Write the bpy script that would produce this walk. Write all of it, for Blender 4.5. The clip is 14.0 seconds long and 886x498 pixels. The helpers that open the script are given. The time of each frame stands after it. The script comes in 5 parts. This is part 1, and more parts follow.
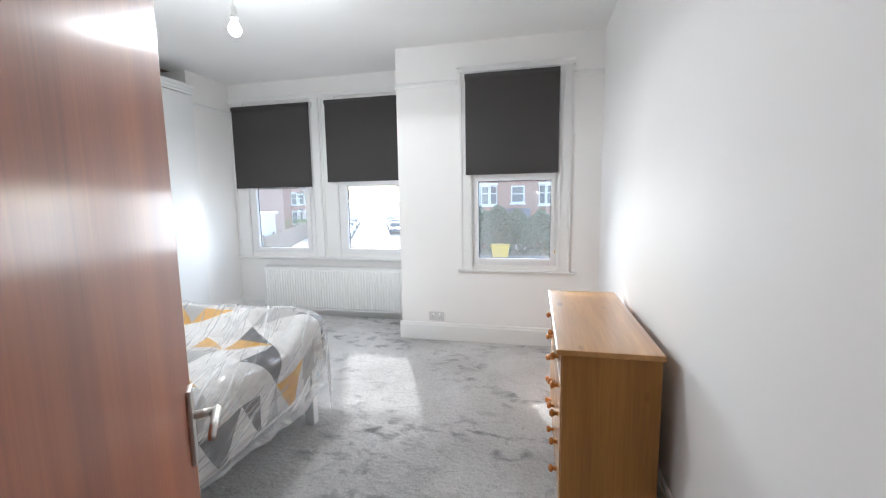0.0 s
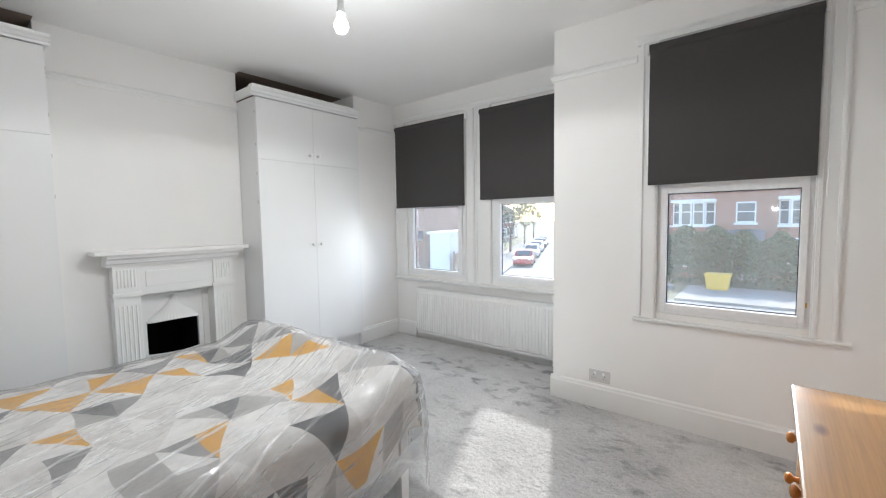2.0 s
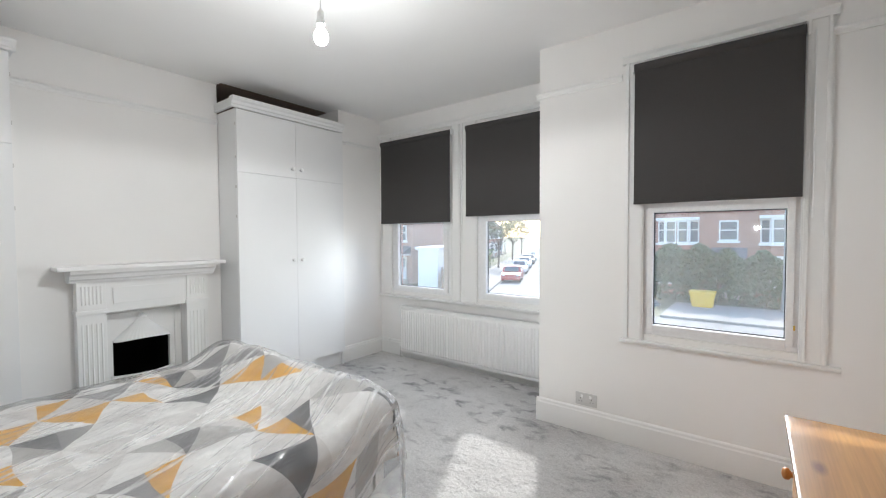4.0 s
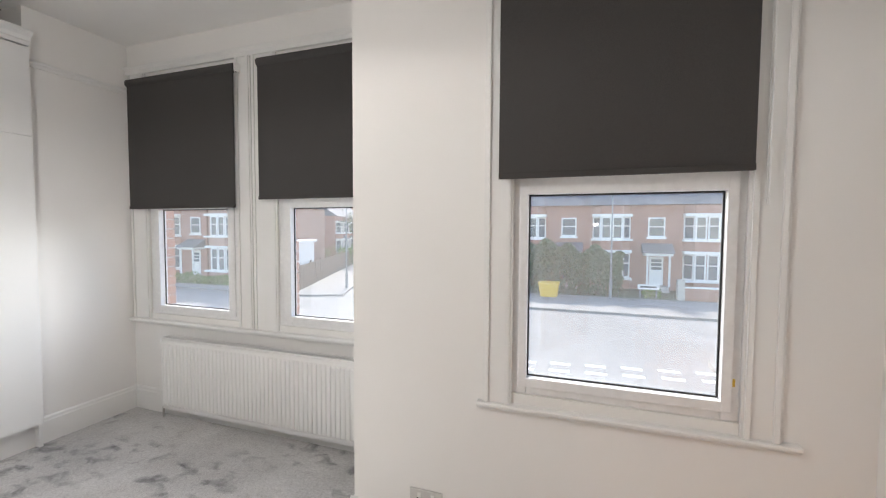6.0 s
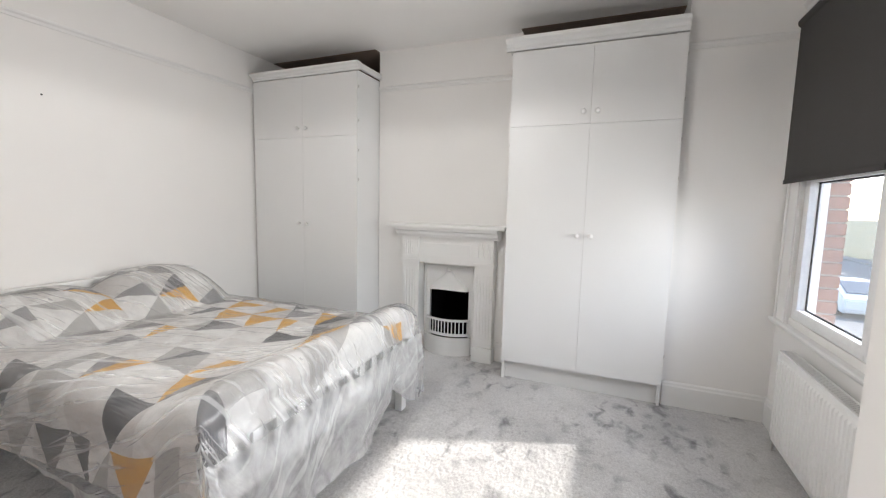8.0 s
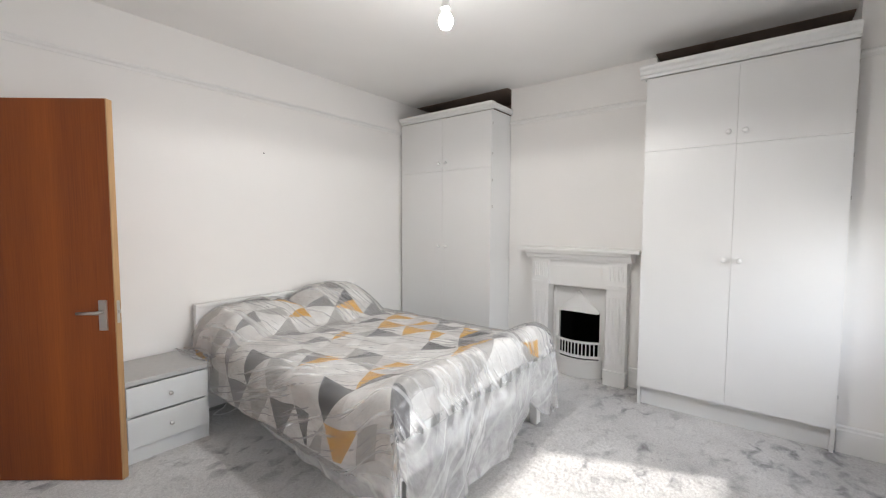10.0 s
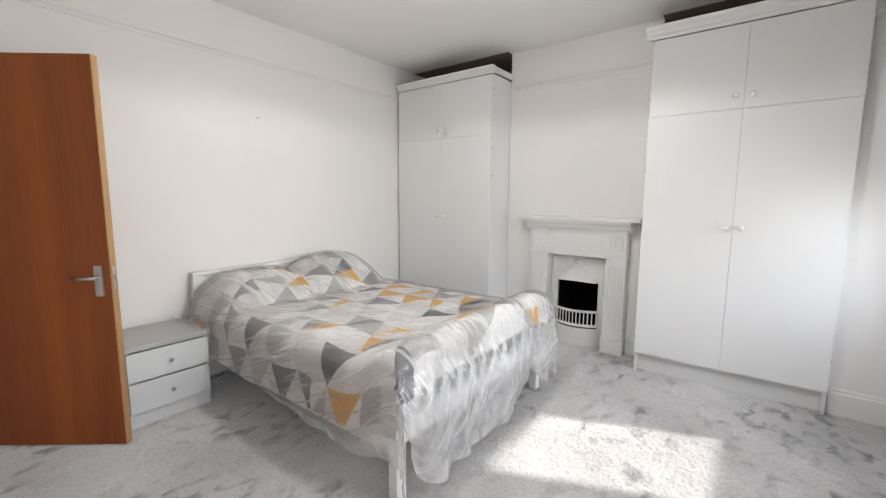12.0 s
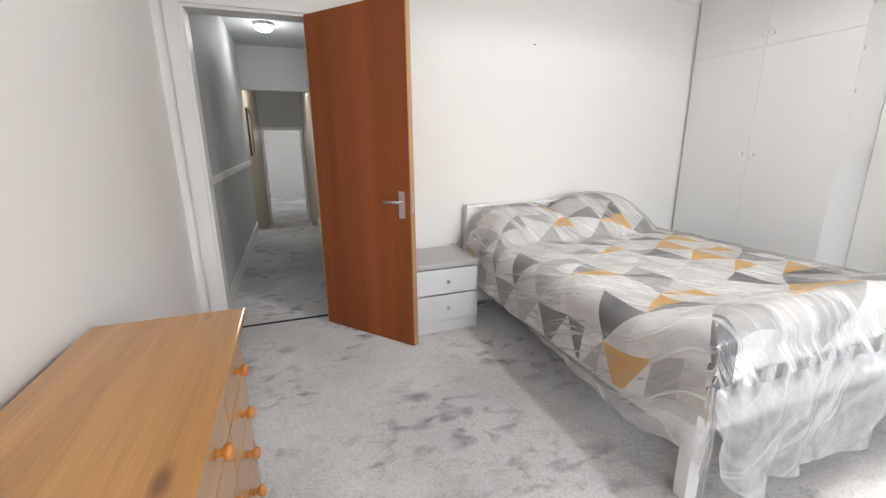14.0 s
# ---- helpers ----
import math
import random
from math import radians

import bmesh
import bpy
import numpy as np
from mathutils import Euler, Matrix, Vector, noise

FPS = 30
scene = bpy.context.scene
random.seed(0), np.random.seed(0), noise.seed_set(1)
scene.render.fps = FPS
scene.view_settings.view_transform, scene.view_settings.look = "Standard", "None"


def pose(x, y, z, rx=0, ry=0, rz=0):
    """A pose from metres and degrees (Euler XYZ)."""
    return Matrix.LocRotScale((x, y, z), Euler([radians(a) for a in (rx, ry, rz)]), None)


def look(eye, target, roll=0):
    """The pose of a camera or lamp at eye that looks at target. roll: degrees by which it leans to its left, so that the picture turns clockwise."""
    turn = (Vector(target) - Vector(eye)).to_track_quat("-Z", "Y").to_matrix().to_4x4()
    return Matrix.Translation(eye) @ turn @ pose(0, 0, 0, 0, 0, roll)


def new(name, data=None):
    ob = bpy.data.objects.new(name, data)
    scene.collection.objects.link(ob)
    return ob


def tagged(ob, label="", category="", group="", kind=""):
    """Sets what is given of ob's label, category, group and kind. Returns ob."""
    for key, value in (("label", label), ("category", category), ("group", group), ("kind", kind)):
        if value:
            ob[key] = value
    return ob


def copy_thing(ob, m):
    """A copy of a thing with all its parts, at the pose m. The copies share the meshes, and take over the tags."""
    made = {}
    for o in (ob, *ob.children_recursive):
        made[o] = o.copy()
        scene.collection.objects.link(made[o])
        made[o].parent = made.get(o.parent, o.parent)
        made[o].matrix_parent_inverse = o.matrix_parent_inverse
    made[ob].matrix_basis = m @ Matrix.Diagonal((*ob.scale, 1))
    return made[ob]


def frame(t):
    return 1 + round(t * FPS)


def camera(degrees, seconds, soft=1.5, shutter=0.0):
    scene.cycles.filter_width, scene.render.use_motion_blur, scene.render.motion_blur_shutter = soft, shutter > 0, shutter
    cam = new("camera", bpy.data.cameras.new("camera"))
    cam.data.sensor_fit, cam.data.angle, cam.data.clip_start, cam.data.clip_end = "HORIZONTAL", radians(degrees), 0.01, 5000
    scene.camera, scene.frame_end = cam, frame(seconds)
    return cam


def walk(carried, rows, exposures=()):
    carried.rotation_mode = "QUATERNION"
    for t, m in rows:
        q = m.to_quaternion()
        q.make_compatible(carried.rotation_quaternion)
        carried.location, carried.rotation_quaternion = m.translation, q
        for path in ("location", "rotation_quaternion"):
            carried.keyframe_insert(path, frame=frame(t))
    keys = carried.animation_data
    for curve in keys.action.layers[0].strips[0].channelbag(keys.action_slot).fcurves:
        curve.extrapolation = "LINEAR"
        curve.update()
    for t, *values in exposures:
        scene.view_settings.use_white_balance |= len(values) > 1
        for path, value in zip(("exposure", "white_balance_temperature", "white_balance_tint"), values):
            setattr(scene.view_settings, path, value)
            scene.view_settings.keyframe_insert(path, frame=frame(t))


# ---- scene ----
cam = camera(94.4, 14.0, soft=1.2)
PATH = [
    (0, (-0.045, 0.049, 1.361), (-0.483, 1.985, 1.116), -0.9),
    (0.5, (-0.028, 0.403, 1.356), (-0.774, 2.245, 1.132), -0.8),
    (1, (0.003, 0.648, 1.365), (-0.97, 2.381, 1.138), -0.9),
    (1.5, (-0.028, 0.776, 1.351), (-1.145, 2.422, 1.143), -1.1),
    (2, (-0.025, 0.868, 1.363), (-1.278, 2.421, 1.224), -0.9),
    (4.5, (-0.069, 1.019, 1.376), (-1.239, 2.641, 1.327), -0.3),
    (5, (-0.159, 1.318, 1.362), (-0.981, 3.138, 1.256), -0.3),
    (5.5, (-0.271, 1.7, 1.359), (-0.743, 3.641, 1.245), -0.7),
    (6, (-0.354, 2.224, 1.378), (-1.005, 4.112, 1.282), 0.3),
    (6.5, (-0.499, 2.656, 1.374), (-1.686, 4.263, 1.275), 0.7),
    (7, (-0.616, 3.018, 1.36), (-2.433, 3.84, 1.21), 1.7),
    (7.5, (-0.642, 3.234, 1.36), (-2.634, 3.254, 1.187), 1.4),
    (8, (-0.474, 3.412, 1.345), (-2.314, 2.659, 1.132), 1.3),
    (8.5, (-0.292, 3.414, 1.364), (-1.971, 2.347, 1.158), 0.6),
    (9, (-0.19, 3.422, 1.395), (-1.762, 2.199, 1.214), 0.1),
    (11.5, (-0.163, 3.383, 1.39), (-1.743, 2.16, 1.304), 0.4),
    (12, (-0.166, 3.369, 1.338), (-1.74, 2.16, 1.091), 0.3),
    (12.5, (-0.165, 3.368, 1.307), (-1.694, 2.135, 0.929), 0.3),
    (13, (-0.161, 3.36, 1.266), (-1.595, 2.054, 0.779), 0.2),
    (13.5, (-0.138, 3.296, 1.26), (-1.344, 1.792, 0.725), 0.0),
    (14, (-0.136, 3.05, 1.255), (-0.796, 1.229, 0.756), -0.6),
]
walk(cam, [(t, look(eye, target, roll)) for t, eye, target, roll in PATH],
     exposures=[(0.0, 2.40, 5850, 7), (1.0, 2.15, 6000, 7), (4.5, 2.13, 6100, 7), (5.5, 2.08, 6250, 8), (6.0, 2.0, 6500, 10), (6.5, 1.92, 6550, 10), (7.0, 1.95, 6450, 10), (8.0, 2.02, 6400, 10), (9.0, 2.05, 6400, 10), (12.5, 2.05, 6350, 10), (13.0, 2.04, 6400, 11), (13.5, 2.02, 6450, 11), (14.0, 2.32, 6350, 10)])

# ---- world, sun, lamps ----
SUN_EL, SUN_AZ = 34.0, -22.8   # height, and turn from +y towards +x, in degrees
world = bpy.data.worlds.new("world")
scene.world = world
world.use_nodes = True
wn, wl = world.node_tree.nodes, world.node_tree.links
sky = wn.new("ShaderNodeTexSky")
sky.sky_type = "NISHITA"
sky.sun_disc = False
sky.sun_elevation = radians(SUN_EL)
sky.sun_rotation = radians(SUN_AZ)
sky.air_density, sky.dust_density = 1.0, 0.8
wn["Background"].inputs["Strength"].default_value = 0.15
wl.new(sky.outputs["Color"], wn["Background"].inputs["Color"])

sun = new("sun", bpy.data.lights.new("sun", "SUN"))
sun.data.energy, sun.data.angle, sun.data.color = 2.1, radians(2.2), (1.0, 0.95, 0.88)
_d = Vector((math.sin(radians(SUN_AZ)) * math.cos(radians(SUN_EL)), math.cos(radians(SUN_AZ)) * math.cos(radians(SUN_EL)), math.sin(radians(SUN_EL))))
sun.matrix_world = look(_d * 60, (0, 0, 0))

BULB = (-1.724, 2.20, 2.35)
lamp = new("bulb_light", bpy.data.lights.new("bulb_light", "POINT"))
lamp.data.energy, lamp.data.shadow_soft_size, lamp.data.color = 4.3, 0.04, (1.0, 0.97, 0.94)
lamp.location = (BULB[0], BULB[1], BULB[2] - 0.11)
led = new("bulb_light_down", bpy.data.lights.new("bulb_light_down", "SPOT"))
led.data.spot_size, led.data.spot_blend, led.data.shadow_soft_size = radians(178), 0.15, 0.04
led.data.energy, led.data.color = 8.2, (1.0, 0.97, 0.94)
led.matrix_world = look((BULB[0], BULB[1], BULB[2] - 0.112), (BULB[0], BULB[1] + 0.0001, 0.0))
# the sky's light in each window's opening, below its blind
for wx, wy, wide, power in ((-2.986, 4.33, 0.62, 1.5), (-1.83, 4.33, 0.60, 1.65), (-0.235, 3.735, 0.60, 1.2)):
    sk = new("window_skylight", bpy.data.lights.new("window_skylight", "AREA"))
    sk.data.shape, sk.data.size, sk.data.size_y, sk.data.spread = "RECTANGLE", wide, 0.62, radians(116)
    sk.data.energy, sk.data.color = power, (1.0, 0.99, 0.97)
    sk.matrix_world = look((wx, wy, 1.16), (wx, wy - 1.0, 0.92))
hall_lamp = new("hall_light", bpy.data.lights.new("hall_light", "POINT"))
hall_lamp.data.energy, hall_lamp.data.shadow_soft_size = 1.1, 0.06
hall_lamp.location = (0.0, -2.5, 2.38)
# unseen fill added behind the bulkhead to brighten the lower landing
lower_fill = new("lower_landing_fill", bpy.data.lights.new("lower_landing_fill", "POINT"))
lower_fill.data.energy, lower_fill.data.shadow_soft_size = 3.2, 0.06
lower_fill.location = (0.0, -4.15, 2.32)
far_lamp = new("far_room_light", bpy.data.lights.new("far_room_light", "POINT"))
far_lamp.data.energy, far_lamp.data.shadow_soft_size = 8.0, 0.1
far_lamp.location = (0.0, -9.8, 1.6)


# ---- materials ----
def material(name):
    m = bpy.data.materials.new(name)
    m.use_nodes = True
    return m, m.node_tree.nodes, m.node_tree.links, m.node_tree.nodes["Principled BSDF"]


def coords(n, l, scale=1.0, kind="Object", turn=0.0):
    tc = n.new("ShaderNodeTexCoord")
    mp = n.new("ShaderNodeMapping")
    mp.inputs["Scale"].default_value = scale if isinstance(scale, tuple) else (scale,) * 3
    mp.inputs["Rotation"].default_value = (0, 0, turn)
    l.new(tc.outputs[kind], mp.inputs["Vector"])
    return mp.outputs["Vector"]


def noise_tex(n, l, vec, scale, detail=4.0, rough=0.55, distort=0.0):
    t = n.new("ShaderNodeTexNoise")
    t.inputs["Scale"].default_value, t.inputs["Detail"].default_value = scale, detail
    t.inputs["Roughness"].default_value, t.inputs["Distortion"].default_value = rough, distort
    l.new(vec, t.inputs["Vector"])
    return t.outputs["Fac"]


def ramp(n, l, fac, stops, mode="LINEAR"):
    r = n.new("ShaderNodeValToRGB")
    r.color_ramp.interpolation = mode
    while len(r.color_ramp.elements) < len(stops):
        r.color_ramp.elements.new(0.5)
    for e, (p, c) in zip(r.color_ramp.elements, stops):
        e.position, e.color = p, (*c, 1.0)
    l.new(fac, r.inputs["Fac"])
    return r.outputs["Color"]


def mixc(n, l, fac, a, b, mode="MIX"):
    m = n.new("ShaderNodeMix")
    m.data_type, m.blend_type = "RGBA", mode
    for sock, v in ((m.inputs[0], fac), (m.inputs[6], a), (m.inputs[7], b)):
        if hasattr(v, "is_linked"):
            l.new(v, sock)
        else:
            sock.default_value = v if isinstance(v, (int, float)) else (*v, 1.0)
    return m.outputs[2]


def bump(n, l, b, height, strength, distance=0.01):
    k = n.new("ShaderNodeBump")
    k.inputs["Strength"].default_value, k.inputs["Distance"].default_value = strength, distance
    l.new(height, k.inputs["Height"])
    l.new(k.outputs["Normal"], b.inputs["Normal"])


def paint(name, color, rough=0.6, vary=0.03, grain=0.12, spec=0.4):
    """Painted surface: faint roller texture and patchy tone."""
    m, n, l, b = material(name)
    v = coords(n, l)
    big = noise_tex(n, l, v, 1.3, 3)
    lo = tuple(c * (1 - vary) for c in color)
    hi = tuple(min(1, c * (1 + vary * 0.6)) for c in color)
    l.new(ramp(n, l, big, [(0.3, lo), (0.7, hi)]), b.inputs["Base Color"])
    b.inputs["Roughness"].default_value = rough
    b.inputs["Specular IOR Level"].default_value = spec
    bump(n, l, b, noise_tex(n, l, v, 220, 3), grain, 0.0015)
    return m


def plain(name, color, rough=0.5, metal=0.0, spec=0.5):
    m, n, l, b = material(name)
    v = coords(n, l)
    t = noise_tex(n, l, v, 35, 3)
    l.new(ramp(n, l, t, [(0.3, tuple(c * 0.93 for c in color)), (0.7, color)]), b.inputs["Base Color"])
    b.inputs["Roughness"].default_value, b.inputs["Metallic"].default_value = rough, metal
    b.inputs["Specular IOR Level"].default_value = spec
    return m


WALL = paint("wall_paint", (0.85, 0.835, 0.815), 0.62, 0.02)
CEIL = paint("ceiling_paint", (0.89, 0.88, 0.865), 0.75, 0.02)
GLOSS = paint("white_gloss_paint", (0.82, 0.815, 0.80), 0.35, 0.015, 0.04)
WARD = paint("wardrobe_paint", (0.80, 0.80, 0.795), 0.38, 0.02, 0.05)
UPVC = plain("white_upvc", (0.84, 0.84, 0.84), 0.28)
IRONW = paint("white_painted_iron", (0.85, 0.845, 0.83), 0.45, 0.02, 0.2)
SOOT = plain("soot_black", (0.006, 0.006, 0.006), 0.95, 0, 0.1)
CHROME = plain("satin_chrome", (0.62, 0.60, 0.58), 0.3, 1.0)
DARKGAP = plain("dark_gap", (0.02, 0.02, 0.02), 0.8)
RUBBER = plain("black_gasket", (0.02, 0.02, 0.02), 0.6)
VOIDB = paint("old_brown_with_shade", (0.21, 0.16, 0.13), 0.85, 0.3, 0.4)
BEDW = paint("bed_white_paint", (0.80, 0.80, 0.79), 0.4, 0.02, 0.05)
NSTOP = plain("bedside_grey_top", (0.50, 0.50, 0.49), 0.45)
NSW = paint("bedside_white", (0.76, 0.78, 0.78), 0.42, 0.02, 0.05)
PLASTICW = plain("white_plastic", (0.85, 0.85, 0.84), 0.3)
SOCKETW = plain("aged_white_plastic", (0.62, 0.61, 0.60), 0.35)
HALLW = paint("hall_wall_paint", (0.55, 0.565, 0.56), 0.6, 0.04)
TAN = paint("hall_tan_paint", (0.50, 0.44, 0.36), 0.6, 0.05)
PICT = plain("dark_picture", (0.10, 0.07, 0.05), 0.4)
YELLOW = plain("yellow_mark", (0.75, 0.50, 0.06), 0.5)


def carpet_mat():
    """Crushed plush pile: soft brushed patches, sparse darker tread marks, fine tufts."""
    m, n, l, b = material("grey_plush_carpet")
    v = coords(n, l)
    a = noise_tex(n, l, v, 1.1, 3, 0.5, 0.3)
    c = noise_tex(n, l, coords(n, l, (1.0, 1.5, 1.0)), 7.5, 2, 0.5, 0.5)
    d = noise_tex(n, l, coords(n, l, (1.5, 1.0, 1.0), "Object", 0.7), 26.0, 4, 0.6, 0.8)
    where = noise_tex(n, l, v, 1.7, 2, 0.5)
    f = noise_tex(n, l, v, 260, 2, 0.7)
    g = noise_tex(n, l, v, 85, 3, 0.6)
    x = ramp(n, l, a, [(0.30, (0.46, 0.453, 0.448)), (0.68, (0.71, 0.70, 0.69))])
    marks = ramp(n, l, c, [(0.28, (0.42, 0.42, 0.43)), (0.37, (0.66, 0.66, 0.67)), (0.49, (1, 1, 1))])
    x = mixc(n, l, ramp(n, l, where, [(0.44, (0.10,) * 3), (0.60, (1, 1, 1))]), x, mixc(n, l, 1.0, x, marks, "MULTIPLY"))
    for tex, stops in ((d, [(0.30, (0.86, 0.86, 0.86)), (0.45, (1, 1, 1))]),
                       (f, [(0.25, (0.80, 0.80, 0.80)), (0.7, (1.10, 1.10, 1.10))]), (g, [(0.3, (0.84, 0.84, 0.84)), (0.65, (1.05, 1.05, 1.05))])):
        x = mixc(n, l, 1.0, x, ramp(n, l, tex, stops), "MULTIPLY")
    l.new(x, b.inputs["Base Color"])
    b.inputs["Roughness"].default_value = 0.95
    b.inputs["Specular IOR Level"].default_value = 0.1
    b.inputs["Diffuse Roughness"].default_value = 1.0
    h = mixc(n, l, 0.5, f, g)
    bump(n, l, b, h, 0.9, 0.008)
    return m


CARPET = carpet_mat()


def wood(name, dark, light, along, rough=0.4, ring=9.0, knots=True, coat=0.0, coat_rough=0.14):
    """Timber with grain along axis index `along`."""
    m, n, l, b = material(name)
    sc = [ring, ring, ring]
    sc[along] = ring * 0.07
    v = coords(n, l, tuple(sc))
    g = noise_tex(n, l, v, 1.0, 6, 0.6, 0.6)
    sc2 = [160.0] * 3
    sc2[along] = 4.0
    fine = noise_tex(n, l, coords(n, l, tuple(sc2)), 1.0, 2)
    col = ramp(n, l, g, [(0.28, dark), (0.72, light)])
    col = mixc(n, l, 1.0, col, ramp(n, l, fine, [(0.3, (0.86, 0.84, 0.82)), (0.65, (1.04, 1.04, 1.04))]), "MULTIPLY")
    if knots:
        vo = n.new("ShaderNodeTexVoronoi")
        ks = [7.0, 7.0, 7.0]
        ks[along] = 2.6
        l.new(coords(n, l, tuple(ks)), vo.inputs["Vector"])
        vo.inputs["Scale"].default_value = 1.0
        k = ramp(n, l, vo.outputs["Distance"], [(0.05, (0.42, 0.30, 0.22)), (0.14, (1, 1, 1))])
        col = mixc(n, l, 1.0, col, k, "MULTIPLY")
    l.new(col, b.inputs["Base Color"])
    b.inputs["Roughness"].default_value = rough
    b.inputs["Coat Weight"].default_value = coat
    b.inputs["Coat Roughness"].default_value = coat_rough
    bump(n, l, b, fine, 0.08, 0.001)
    return m


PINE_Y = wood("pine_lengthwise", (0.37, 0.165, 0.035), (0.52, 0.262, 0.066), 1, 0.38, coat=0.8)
# same pine for the chest's sides, their shade worked into a darker colour
PINE_Z_SHADED = wood("pine_upright_shaded", (0.27, 0.11, 0.016), (0.39, 0.175, 0.031), 2, 0.5)
PINE_K = plain("pine_knob", (0.46, 0.18, 0.04), 0.3)
DOORW = wood("door_veneer", (0.20, 0.040, 0.005), (0.37, 0.090, 0.011), 2, 0.62, 3.4, False, 0.22, 0.2)
LIP = wood("door_lipping", (0.42, 0.24, 0.11), (0.55, 0.35, 0.17), 2, 0.5, 9.0, False)


def blind_mat():
    m, n, l, b = material("charcoal_blind_fabric")
    v = coords(n, l)
    w = noise_tex(n, l, v, 420, 2)
    l.new(ramp(n, l, w, [(0.3, (0.044, 0.041, 0.040)), (0.7, (0.062, 0.058, 0.056))]), b.inputs["Base Color"])
    b.inputs["Roughness"].default_value = 0.85
    bump(n, l, b, w, 0.2, 0.001)
    return m


BLIND = blind_mat()


def glass_mat():
    """Double glazing with glare haze mixed into the pane, uneven, lit from both sides."""
    m, n, l, b = material("window_glass")
    n.remove(b)
    out = n["Material Output"]
    tr = n.new("ShaderNodeBsdfTransparent")
    gl = n.new("ShaderNodeBsdfGlossy")
    gl.inputs["Roughness"].default_value = 0.02
    haze_back = n.new("ShaderNodeBsdfTranslucent")
    haze_back.inputs["Color"].default_value = (0.94, 0.93, 0.90, 1)
    m1, m2 = n.new("ShaderNodeMixShader"), n.new("ShaderNodeMixShader")
    m1.inputs["Fac"].default_value = 0.045
    l.new(tr.outputs["BSDF"], m1.inputs[1])
    l.new(gl.outputs["BSDF"], m1.inputs[2])
    m2.inputs["Fac"].default_value = 0.024
    l.new(m1.outputs["Shader"], m2.inputs[1])
    l.new(haze_back.outputs["BSDF"], m2.inputs[2])
    haze_front = n.new("ShaderNodeBsdfDiffuse")
    haze_front.inputs["Color"].default_value = (0.9, 0.9, 0.9, 1)
    haze_mix = ramp(n, l, noise_tex(n, l, coords(n, l, (3.0, 3.0, 0.8)), 1.6, 3), [(0.3, (0.03,) * 3), (0.7, (0.07,) * 3)])
    m3 = n.new("ShaderNodeMixShader")
    l.new(haze_mix, m3.inputs["Fac"])
    l.new(m2.outputs["Shader"], m3.inputs[1])
    l.new(haze_front.outputs["BSDF"], m3.inputs[2])
    l.new(m3.outputs["Shader"], out.inputs["Surface"])
    return m


GLASS = glass_mat()


